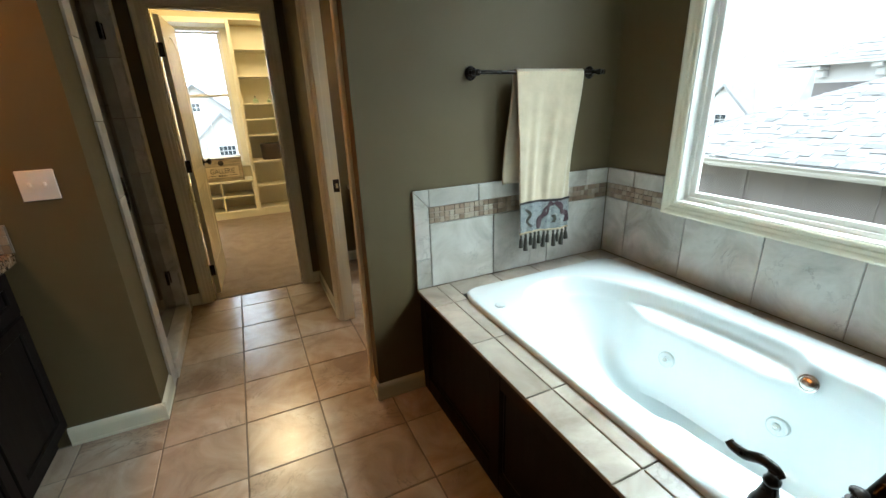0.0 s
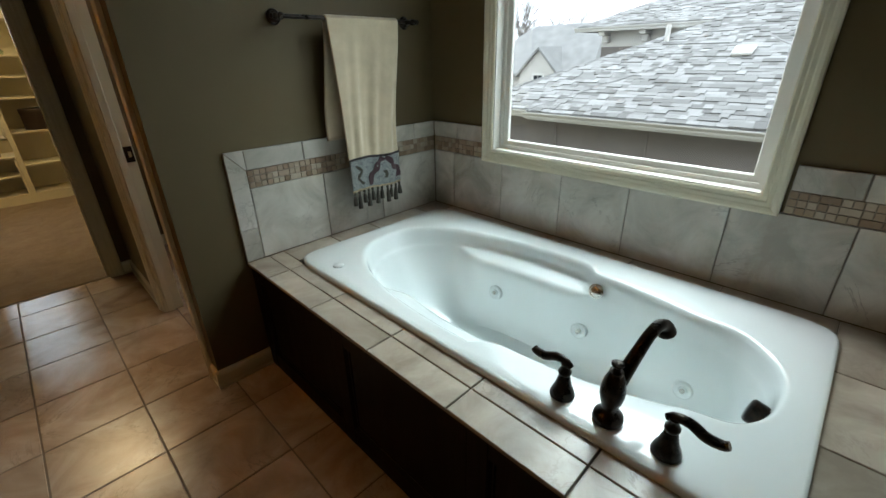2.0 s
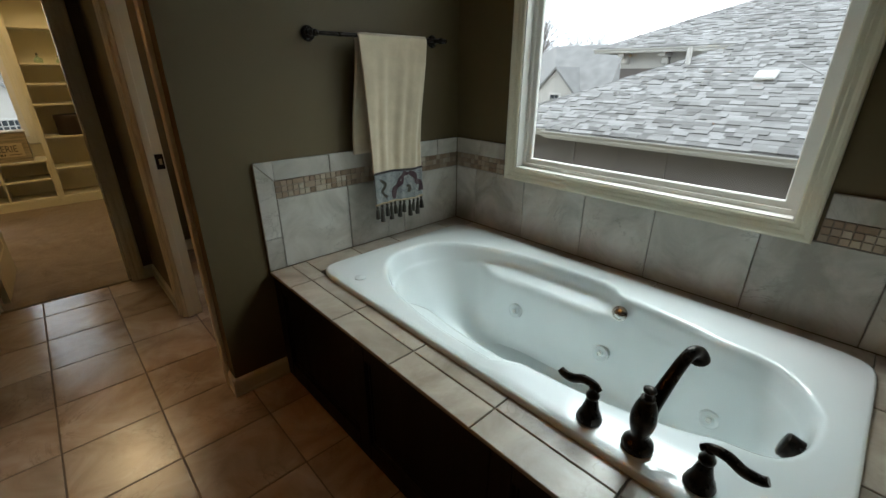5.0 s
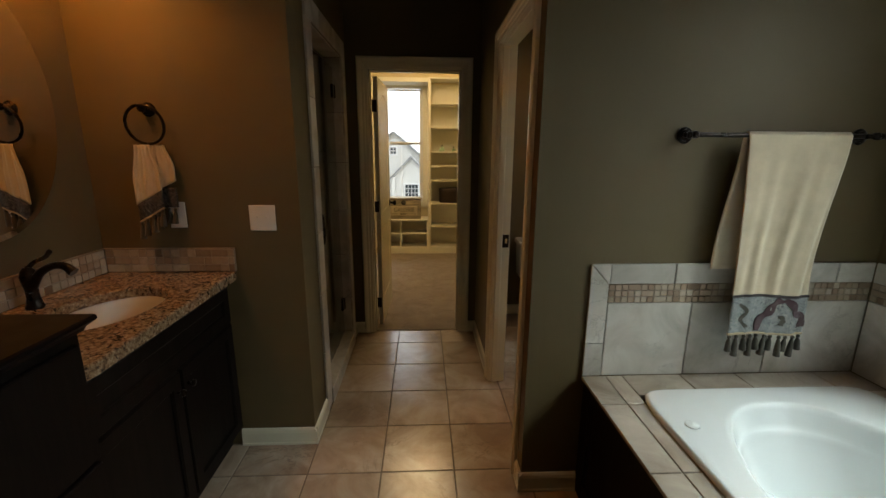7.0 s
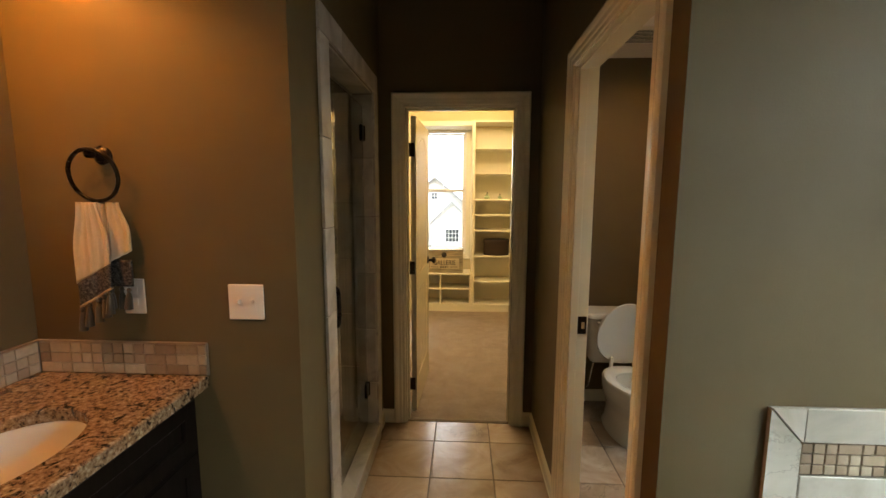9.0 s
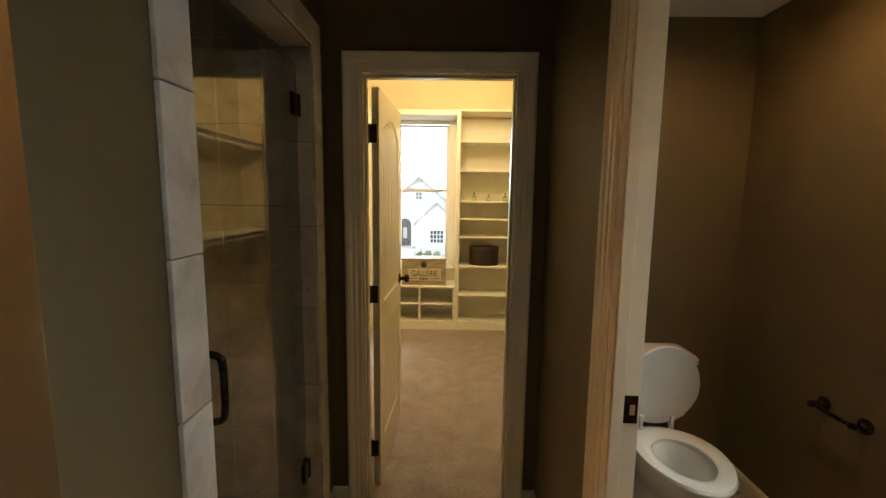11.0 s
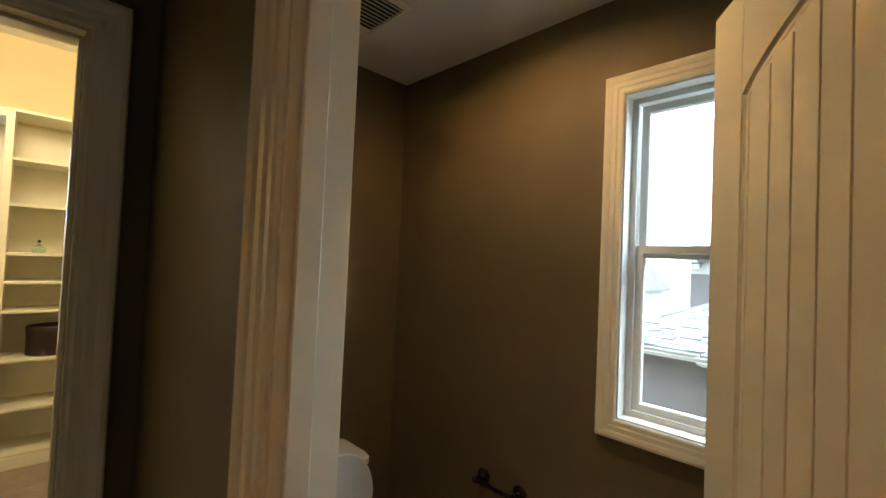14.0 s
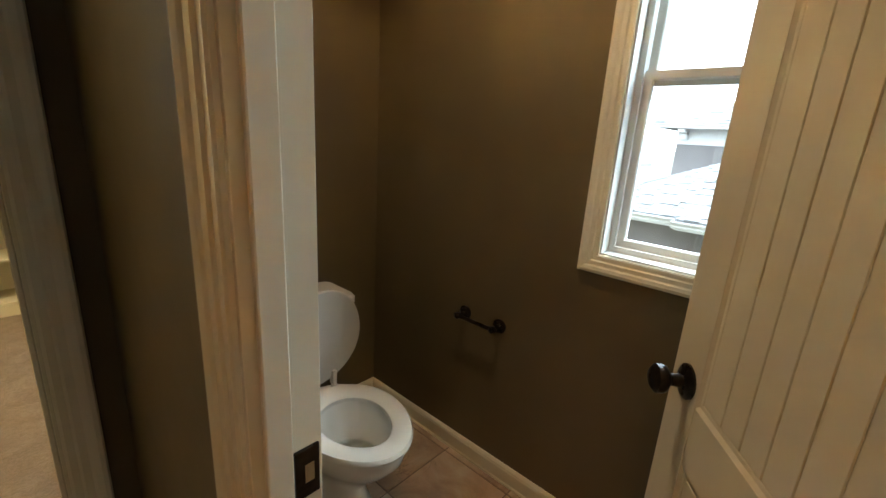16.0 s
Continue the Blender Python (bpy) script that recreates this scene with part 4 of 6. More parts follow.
def towel_back(u, v):
    z = ZB + 0.012 - v * (ZB + 0.012 - 1.035)
    y = YB_BAR + 0.013 - (0.012 if v < 0.02 else 0.0) + 0.006 * v + 0.004 * math.sin(11 * u) * v
    return (1.214 - 0.045 * step(v * 1.1) + (0.384 - 0.02 * v) * u, y, z)


solid(part("front_fall", sheet(bmesh.new(), towel_front, 60, 50), M_TOWEL, towel, "", True), 0.005)
solid(part("back_fall", sheet(bmesh.new(), towel_back, 30, 30), M_TOWEL, towel, "", True), 0.005)
band_pt = lambda u, v: (1.240 + 0.306 * u, YB_BAR - 0.028 - 0.5 * fold(u, 1.0) - 0.002 * v, 0.937 - 0.153 * v + 0.004 * math.sin(6 * u))
border = solid(part("border", sheet(bmesh.new(), band_pt, 40, 14), M_BROCADE, towel, "blue-grey patterned brocade border", True), 0.005)
part("piping", tube(bmesh.new(), [Vector(band_pt(i / 20, 0)) + Vector((0, -0.001, 0)) for i in range(21)], 0.0055, 8), M_TRIMBAND, towel, "dark piping", True)
part("braid", tube(bmesh.new(), [Vector(band_pt(i / 20, 1)) for i in range(21)], 0.0055, 8), M_BRAID, towel, "gold braid", True)
def scroll(name, path, half, material, label, lift):
    """A flat cloth band along points (u, v) of the border, bulging and pinched."""
    pts = smooth_path([(u, v, 0) for u, v in path], 7)
    lo, hi = [], []
    for k, p in enumerate(pts):
        d = (pts[min(k + 1, len(pts) - 1)] - pts[max(k - 1, 0)]).normalized()
        w = half * (0.55 + 0.45 * abs(math.sin(2.5 * math.pi * k / (len(pts) - 1))))
        lo.append((p.x - d.y * w * 0.5, p.y + d.x * w))
        hi.append((p.x + d.y * w * 0.5, p.y - d.x * w))
    spot = lambda q, off: Vector(band_pt(max(0.0, min(1.0, q[0])), max(0.03, min(0.95, q[1])))) + Vector((0, off, 0))
    loops = [[spot(a, -0.0028), spot(b, -0.0028), spot(b, lift), spot(a, lift)] for a, b in zip(lo, hi)]
    part(name, rings(bmesh.new(), loops), material, border, label)


for path in ([(0.38, 0.93), (0.40, 0.62), (0.50, 0.44), (0.55, 0.22), (0.66, 0.06)], [(0.70, 0.06), (0.80, 0.22), (0.85, 0.42), (0.95, 0.55), (0.96, 0.80)]):
    scroll("motif", path, 0.105, M_PLUM, "plum velvet scroll", -0.0058)
scroll("rosette", [(0.66, 0.50), (0.70, 0.62), (0.68, 0.76)], 0.07, M_TASSEL, "olive embroidered rosette", -0.0052)
scroll("rosette", [(0.10, 0.20), (0.20, 0.40), (0.14, 0.62), (0.22, 0.82)], 0.05, M_TASSEL, "olive embroidered vine", -0.0050)
random.seed(3)
for i in range(11):
    u = 0.03 + 0.94 * i / 10
    x, y, z = band_pt(u, 1)
    tassel(towel, x, y - 0.004 * (i % 2), z - 0.004, 0.066 + 0.022 * (i % 2))

# ---------------------------------------------------------------- vanity side
XW, YW = -1.395, Y_SW
vanity = thing("vanity_cabinet", (-1.12, 1.74, 0), "dark espresso wood vanity cabinet under the granite top", "cabinet")
FX = -0.868
part("body", bx(bx(bx(block(XW + 0.002, FX - 0.02, 1.278, YW - 0.002, 0.10, 0.70), XW + 0.002, FX - 0.02, 1.278, 1.298, 0.70, 0.884), XW + 0.002, FX - 0.02, YW - 0.022, YW - 0.002, 0.70, 0.884), FX - 0.035, FX - 0.02, 1.298, YW - 0.022, 0.70, 0.884), M_ESPRESSO, vanity)
part("toe_board", block(XW + 0.002, FX - 0.055, 1.278, YW - 0.002, 0.002, 0.10), M_ESPRESSO, vanity)
fr = bmesh.new()
for a in ((1.278, 1.318, 0.10, 0.884), (2.150, YW - 0.002, 0.10, 0.884), (1.3185, 2.1495, 0.845, 0.884), (1.3185, 2.1495, 0.66, 0.70), (1.3185, 2.1495, 0.10, 0.14), (1.715, 1.755, 0.1405, 0.6595)):
    bx(fr, FX - 0.02, FX, *a, 0.0015)
part("face_frame", fr, M_ESPRESSO, vanity)


def shaker(name, y0, y1, z0, z1, knob, parent=None):
    """A framed door or drawer front with a recessed field."""
    d = part(name, block(FX - 0.004, FX + 0.006, y0 + 0.05, y1 - 0.05, z0 + 0.05, z1 - 0.05), M_ESPRESSO, parent or vanity)
    bm = bmesh.new()
    casing(bm, facing((FX, 0, 0), (1, 0, 0)), y0 + 0.055, y1 - 0.055, z0 + 0.055, z1 - 0.055, [(0, 0.001), (0, 0.012), (0.006, 0.018), (0.053, 0.018), (0.055, 0.016), (0.055, 0.001)])
    part("frame", bm, M_ESPRESSO, d)
    if knob:
        part("knob", lathe(bmesh.new(), [(0.006, 0), (0.005, 0.012), (0.013, 0.018), (0.014, 0.024), (0.004, 0.028)], facing((FX + 0.018, *knob), (1, 0, 0)), 16), M_BRONZE, d, "dark bronze knob", True)
    return d


shaker("door", 1.305, 1.728, 0.125, 0.672, (1.70, 0.60))
shaker("door", 1.742, 2.163, 0.125, 0.672, (1.77, 0.60))
shaker("drawer_front", 1.305, 2.163, 0.688, 0.857, None)

ctop = thing("countertop", (-1.1, 1.73, 0.885), "speckled brown granite countertop with an oval sink cutout", "countertop")
SX, SY, SA, SB = -1.075, 1.735, 0.165, 0.225
n = 96
CX0, CX1, CY0, CY1 = XW + 0.001, -0.812, 1.281, YW - 0.001


def rect_pt(k, inset, z):
    a = 2 * math.pi * k / n
    dx, dy = SA * math.cos(a), SB * math.sin(a)
    tx = ((CX1 - inset - SX) if dx > 0 else (SX - CX0 - inset)) / max(abs(dx), 1e-6)
    ty = ((CY1 - inset - SY) if dy > 0 else (SY - CY0 - inset)) / max(abs(dy), 1e-6)
    f = min(tx, ty)
    return (SX + dx * f, SY + dy * f, z)


def oval_pt(k, grow, z):
    a = 2 * math.pi * k / n
    return (SX + (SA + grow) * math.cos(a), SY + (SB + grow) * math.sin(a), z)


loops = [[oval_pt(k, 0.002, 0.886) for k in range(n)], [rect_pt(k, 0, 0.886) for k in range(n)], [rect_pt(k, 0, 0.920) for k in range(n)], [rect_pt(k, 0.005, 0.925) for k in range(n)], [oval_pt(k, 0.004, 0.925) for k in range(n)], [oval_pt(k, 0, 0.920) for k in range(n)], [oval_pt(k, 0.002, 0.886) for k in range(n)]]
bm = rings(bmesh.new(), loops, True, (False, False))
bmesh.ops.remove_doubles(bm, verts=bm.verts, dist=0.0001)
part("slab", bm, M_GRANITE, ctop)
sink = thing("sink", (SX, SY, 0.74), "white oval porcelain undermount sink", "sink")
loops = [[oval_pt(k, 0.015, 0.8855) for k in range(n)], [oval_pt(k, 0.006, 0.8855) for k in range(n)]]
for g, z in ((-0.001, 0.880), (-0.008, 0.86), (-0.022, 0.825), (-0.045, 0.79), (-0.08, 0.762), (-0.115, 0.752), (-0.14, 0.749)):
    loops.append([oval_pt(k, g, z) for k in range(n)])
part("bowl", rings(bmesh.new(), loops, True, (False, True)), M_PORCELAIN, sink, "", True)
part("drain", lathe(bmesh.new(), [(0.024, 0), (0.024, 0.003), (0.018, 0.003), (0.004, 0.006)], pose(SX, SY, 0.7495), 20), M_BRONZE, sink, "dark bronze drain", True)

faucet = thing("vanity_faucet", (-1.315, 1.735, 0.925), "dark bronze single-lever faucet on the granite top", "faucet")
part("body", lathe(bmesh.new(), [(0.027, 0), (0.028, 0.006), (0.024, 0.014), (0.019, 0.040), (0.019, 0.07), (0.024, 0.095), (0.026, 0.115), (0.021, 0.135), (0.012, 0.148)], pose(-1.315, 1.735, 0.9255), 24), M_BRONZE, faucet, "", True)
path = smooth_path([(-1.312, 1.735, 1.00), (-1.275, 1.732, 1.050), (-1.225, 1.728, 1.078), (-1.18, 1.724, 1.080), (-1.150, 1.722, 1.058)], 6)
part("spout", tube(bmesh.new(), path, [0.017 - 0.004 * math.sin(math.pi * i / len(path)) for i in range(len(path))], 14), M_BRONZE, faucet, "", True)
path = smooth_path([(-1.315, 1.735, 1.068), (-1.300, 1.752, 1.088), (-1.282, 1.775, 1.100), (-1.272, 1.790, 1.122)], 5)
part("lever", tube(bmesh.new(), path, [0.011, *[0.008] * (len(path) - 4), 0.009, 0.0095, 0.007], 10), M_BRONZE, faucet, "", True)

splash = thing("backsplash", (-1.1, YW, 0.925), "tumbled brown mosaic backsplash strip", "backsplash")
part("backing", bx(block(XW + 0.0005, CX1 + 0.001, YW - 0.006, YW - 0.0006, 0.9255, 1.036), XW + 0.0006, XW + 0.006, 1.283, YW - 0.006, 0.9255, 1.036), M_PALEGROUT, splash)
small = []
random.seed(5)
for wall_side in (0, 1):
    length = CX1 - XW - 0.016 if wall_side == 0 else YW - 0.016 - 1.283
    for r in range(3):
        u = 0.0
        while u < length - 0.012:
            w = min(length - u, random.choice((0.036, 0.036, 0.072)))
            z = 0.927 + 0.0345 * r
            if wall_side == 0:
                small.append(((XW + 0.014 + u + w / 2, YW - 0.0085, z + 0.017), (w - 0.0025, 0.009, 0.032)))
            else:
                small.append(((XW + 0.0085, YW - 0.015 - u - w / 2, z + 0.017), (0.009, w - 0.0025, 0.032)))
            u += w
pieces("mosaic_tile", small, splash, M_MOSAIC, 0.0012)
part("cap", bx(block(XW + 0.0005, CX1 + 0.001, YW - 0.014, YW - 0.0006, 1.0310, 1.0365, 0.001), XW + 0.0007, XW + 0.014, 1.283, YW - 0.014, 1.0310, 1.0364, 0.001), M_MOSAIC, splash)

tower = thing("drawer_chest", (-1.1, 0.9, 0), "tall dark espresso wood drawer cabinet with a moulded top", "cabinet")
part("body", block(XW + 0.002, -0.80, 0.52, 1.276, 0.002, 1.03, 0.003), M_ESPRESSO, tower)
bm = bmesh.new()
rings(bm, [[(XW + 0.002 if x0 else -0.80 + d, (0.52 - d) if y0 else (1.276 + min(d, 0.004)), z) for x0, y0 in ((1, 1), (0, 1), (0, 0), (1, 0))] for d, z in ((0.0, 1.030), (0.012, 1.034), (0.020, 1.046), (0.044, 1.062), (0.050, 1.066), (0.050, 1.074), (0.046, 1.078))])
part("top", bm, M_ESPRESSO, tower, "moulded espresso wood top")
for z0, z1 in ((0.06, 0.36), (0.375, 0.68), (0.695, 1.01)):
    dr = part("drawer", block(-0.7995, -0.782, 0.545, 1.255, z0, z1, 0.004), M_ESPRESSO, tower)
    part("knob", lathe(bmesh.new(), [(0.006, 0), (0.005, 0.012), (0.013, 0.018), (0.014, 0.024), (0.004, 0.028)], facing((-0.782, 0.9, (z0 + z1) / 2), (1, 0, 0)), 16), M_BRONZE, dr, "dark bronze knob", True)

mirror = thing("mirror", (XW, 1.72, 1.62), "oval wall mirror without a frame above the vanity", "mirror")
el = lambda g, d: [(XW + d, 1.72 + (0.345 + g) * math.cos(2 * math.pi * k / 96), 1.62 + (0.460 + g) * math.sin(2 * math.pi * k / 96)) for k in range(96)]
part("glass", rings(bmesh.new(), [el(0, 0.001), el(0, 0.005), el(-0.022, 0.008)]), M_MIRROR, mirror)

light = thing("vanity_light", (XW, 1.72, 2.24), "dark bronze vanity light with three glass shades", "wall lamp")
part("back_plate", block(XW + 0.0005, XW + 0.022, 1.40, 2.04, 2.19, 2.26, 0.006), M_BRONZE, light)
for y in (1.46, 1.72, 1.98):
    part("arm", tube(bmesh.new(), smooth_path([(XW + 0.02, y, 2.225), (-1.30, y, 2.25), (-1.22, y, 2.25), (-1.2, y, 2.215)], 5), 0.007, 8), M_BRONZE, light, "", True)
    shade = part("shade", lathe(bmesh.new(), [(0.020, 2.215), (0.030, 2.205), (0.052, 2.17), (0.066, 2.125), (0.064, 2.125), (0.050, 2.168), (0.028, 2.202), (0.018, 2.212)], pose(-1.2, y, 0), 24, (False, False)), M_FROST, light, "amber glass shade", True)

light.location.z += 0.11

ring = thing("towel_ring", (-1.107, YW, 1.637), "dark bronze towel ring on the taupe wall", "towel ring")
mount(ring, -1.107, YW, 1.637, (0, -1, 0), 0.05)
rp = [(-1.102 + 0.077 * math.sin(2 * math.pi * k / 40), YW - 0.050 - 0.012 * math.cos(2 * math.pi * k / 40), 1.573 + 0.077 * math.cos(2 * math.pi * k / 40)) for k in range(41)]
part("ring", tube(bmesh.new(), rp, 0.0062, 10), M_BRONZE, ring, "", True)

hand = thing("guest_towel", (-1.13, YW - 0.05, 1.48), "cream guest towel with a dark brocade border and tassels", "towel")


def guest(u, v, yoff, x0, x1, z0, z1, amp):
    spread = 0.55 + 0.45 * step(v * 1.6)
    c = (x0 + x1) / 2
    x = c + (u - 0.5) * (x1 - x0) * spread
    return (x, YW - 0.052 + yoff - amp * (math.sin(13 * u + 0.5) * 0.6 + 0.4 * math.sin(29 * u)) * (1 - 0.5 * v), z0 + (z1 - z0) * v + 0.062 * (u - 0.5) * v)


solid(part("front_fall", sheet(bmesh.new(), lambda u, v: guest(u, v, -0.014, -1.196, -1.085, 1.492, 1.272, 0.009), 36, 24), M_TOWEL, hand, "", True), 0.005)
solid(part("back_fall", sheet(bmesh.new(), lambda u, v: guest(u, v, 0.018, -1.165, -1.040, 1.492, 1.31, 0.007), 30, 20), M_TOWEL, hand, "", True), 0.005)
hb = lambda u, v: (-1.190 + 0.108 * u, YW - 0.070 - 0.004 * math.sin(9 * u), 1.274 - 0.075 * v + 0.062 * (u - 0.5))
solid(part("border", sheet(bmesh.new(), hb, 20, 8), M_DARKBROCADE, hand, "black brocade border", True), 0.005)
hb2 = lambda u, v: (-1.160 + 0.118 * u, YW - 0.034 - 0.004 * math.sin(9 * u), 1.312 - 0.085 * v)
solid(part("border", sheet(bmesh.new(), hb2, 20, 8), M_DARKBROCADE, hand, "black brocade border", True), 0.005)
part("braid", tube(bmesh.new(), [hb(i / 12, 1) for i in range(13)], 0.0045, 8), M_BRAID, hand, "gold braid", True)
for i in range(5):
    x, y, z = hb(0.06 + 0.22 * i, 1)
    tassel(hand, x, y, z - 0.003, 0.075)
for i in range(4):
    x, y, z = hb2(0.1 + 0.26 * i, 1)
    tassel(hand, x, y, z - 0.003, 0.07)


def wall_plate(name, x, z, w, h, label, toggles):
    p = thing(name, (x, YW, z), label, "switch" if toggles else "outlet")
    part("plate", block(x - w / 2, x + w / 2, YW - 0.0065, YW - 0.0005, z - h / 2, z + h / 2, 0.0025), M_PLATE, p)
    for dx in toggles:
        part("toggle", block(x + dx - 0.005, x + dx + 0.005, YW - 0.019, YW - 0.006, z - 0.003, z + 0.010, 0.002), M_PLATE, p)
        part("slot", block(x + dx - 0.007, x + dx + 0.007, YW - 0.0075, YW - 0.0062, z - 0.014, z + 0.014, 0.0004), M_PLATE, p)
    if not toggles:
        for dz in (-0.02, 0.02):
            part("socket", block(x - 0.014, x + 0.014, YW - 0.0085, YW - 0.0062, z + dz - 0.013, z + dz + 0.013, 0.001), M_PLATE, p)
    return p


hand.location.x += 0.026
wall_plate("light_switch", -0.672, 1.174, 0.116, 0.116, "white double switch plate on the taupe wall", (-0.023, 0.023))
wall_plate("wall_outlet", -1.043, 1.188, 0.072, 0.116, "white wall outlet half hidden by the guest towel", ())

# ---------------------------------------------------------------- shower
SY0, SY1, SZ0, SZ1 = 2.545, 3.37, 0.10, 2.10
curb = structure("shower_curb", block(-0.63, -0.482, SY0, SY1, 0.0, 0.098, 0.004), M_WALLTILE, "grey stone tiled shower curb", "curb")
trim_board = structure("shower_surround", bx(bx(block(-0.618, -0.5035, SY0, SY0 + 0.004, SZ0, SZ1), -0.618, -0.5035, SY1 - 0.004, SY1, SZ0, SZ1), -0.618, -0.5035, SY0, SY1, SZ1 - 0.004, SZ1), M_PALEGROUT, "grey stone tile surround of the shower opening", "wall tile")
rows = []
for y0, y1 in ((SY0 - 0.095, SY0 + 0.012), (SY1 - 0.012, SY1 + 0.09)):
    zs = [0.002, 0.37, 0.71, 1.05, 1.39, 1.73, 2.10]
    for a, b in zip(zs, zs[1:]):
        rows.append(((-0.4985, (y0 + y1) / 2, (a + b) / 2), (0.012, y1 - y0, b - a - 0.004)))
ys = [SY0 - 0.095, 2.74, 3.08, SY1 + 0.09]
for a, b in zip(ys, ys[1:]):
    rows.append(((-0.4985, (a + b) / 2, 2.152), (0.012, b - a - 0.004, 0.1)))
zs = [0.10, 0.37, 0.71, 1.05, 1.39, 1.73, SZ1 - 0.014]
for a, b in zip(zs, zs[1:]):
    for y in (SY0 + 0.008, SY1 - 0.008):
        rows.append(((-0.563, y, (a + b) / 2), (0.114, 0.008, b - a - 0.004)))
rows.append(((-0.563, (SY0 + SY1) / 2, SZ1 - 0.008), (0.114, SY1 - SY0 - 0.03, 0.008)))
pieces("tile", rows, trim_board, M_WALLTILE)
bm = bmesh.new()
for i in range(4):
    for j in range(7):
        a, b = -1.39 + 0.2 * i * 1.0, -1.39 + 0.2 * (i + 1)
        bx(bm, a + 0.002, b - 0.002, Y_END - 0.012, Y_END - 0.002, 0.03 + 0.36 * j, 0.03 + 0.36 * (j + 1) - 0.004)
        bx(bm, a + 0.002, b - 0.002, 2.312, 2.322, 0.03 + 0.36 * j, 0.03 + 0.36 * (j + 1) - 0.004)
        bx(bm, -1.393, -1.383, 2.33 + 0.3 * i, 2.33 + 0.3 * (i + 1) - 0.004, 0.03 + 0.36 * j, 0.03 + 0.36 * (j + 1) - 0.004)
structure("wall_tile_shower", bm, M_WALLTILE, "grey stone tiled shower walls", "wall tile")
structure("shower_floor", block(-1.383, -0.63, 2.322, Y_END - 0.012, 0.0, 0.03), M_WALLTILE, "grey tiled shower floor", "floor")

shower = thing("shower_door", (-0.563, 3.2, 0.1), "frameless clear glass shower door with dark bronze fittings", "shower door")
pane = part("glass_pane", block(-0.568, -0.559, SY0 + 0.020, SY1 - 0.022, 0.106, 2.02, 0.001), M_SHGLASS, shower)
for z in (1.868, 0.33):
    bm = bx(block(-0.576, -0.551, 3.300, 3.352, z - 0.043, z + 0.043, 0.003), -0.582, -0.545, 3.3465, 3.3575, z - 0.043, z + 0.043, 0.002)
    part("hinge", bm, M_BRONZE, shower, "dark bronze glass hinge")
for s, x in ((1, -0.559), (-1, -0.568)):
    pts = smooth_path([(x, 2.632, 1.128), (x + s * 0.035, 2.632, 1.126), (x + s * 0.052, 2.632, 1.108), (x + s * 0.054, 2.632, 1.040), (x + s * 0.052, 2.632, 0.972), (x + s * 0.035, 2.632, 0.954), (x, 2.632, 0.952)], 5)
    part("handle", tube(bmesh.new(), pts, 0.0095, 12), M_BRONZE, shower, "dark bronze pull handle", True)

# ---------------------------------------------------------------- closet
CF, CB = 6.30, 6.648
case = thing("bookcase", (0.43, CF, 0), "pale painted built-in bookcase, mostly empty", "bookcase")
BX0, BX1 = 0.123, 0.85
part("side", block(BX0, BX0 + 0.042, CF, CB, 0.085, 2.425, 0.002), M_SHELF, case)
part("side", block(BX1 - 0.042, BX1, CF, CB, 0.085, 2.425, 0.002), M_SHELF, case)
part("back", block(BX0 + 0.042, BX1 - 0.042, CB - 0.012, CB, 0.085, 2.40), M_SHELF, case)
part("top", block(BX0 - 0.003, BX1 + 0.003, CF - 0.006, CB, 2.4255, 2.445, 0.002), M_SHELF, case)
part("plinth", block(BX0, BX1, CF, CB, 0.004, 0.0845, 0.002), M_SHELF, case)
SHELVES = (0.412, 0.745, 1.077, 1.278, 1.472, 1.806, 2.118)
for z in (0.086, *SHELVES):
    part("shelf", block(BX0 + 0.0425, BX1 - 0.0425, CF + 0.002, CB - 0.013, z - 0.019 if z > 0.1 else z, z if z > 0.1 else z + 0.019, 0.002), M_SHELF, case)

bench = thing("window_bench", (-0.3, CF, 0), "pale painted built-in bench with open cubbies under the window", "bench")
NX0 = -0.65
part("seat", block(NX0, BX0 - 0.001, CF - 0.012, CB, 0.490, 0.510, 0.003), M_SHELF, bench)
part("plinth", block(NX0, BX0 - 0.001, CF, CB, 0.004, 0.0845, 0.002), M_SHELF, bench)
part("back", block(NX0, BX0 - 0.001, CB - 0.012, CB, 0.085, 0.4895), M_SHELF, bench)
part("floor_board", block(NX0, BX0 - 0.001, CF + 0.002, CB - 0.013, 0.086, 0.104, 0.002), M_SHELF, bench)
for x in (NX0, -0.285, BX0 - 0.021):
    part("divider", block(x, x + 0.02, CF + 0.001, CB - 0.013, 0.1045, 0.4895, 0.002), M_SHELF, bench)
for a, b in ((NX0 + 0.0205, -0.2855), (-0.2645, BX0 - 0.0215)):
    part("shelf", block(a, b, CF + 0.003, CB - 0.013, 0.290, 0.308, 0.002), M_SHELF, bench)
niche = structure("trim_window_niche", bx(block(NX0, BX0 - 0.002, CF + 0.002, CB, 2.385, 2.44, 0.002), NX0, NX0 + 0.04, CF + 0.002, CB, 0.511, 2.3845, 0.002), M_SHELF, "pale painted box round the closet window", "trim")

# left of the niche the built-in goes on behind the door
part("side", block(-1.598, NX0 - 0.002, CF, CB, 0.004, 2.44, 0.003), M_SHELF, thing("built_in_cupboard", (-1.1, CF, 0), "plain pale painted built-in cupboard side", "cupboard"))

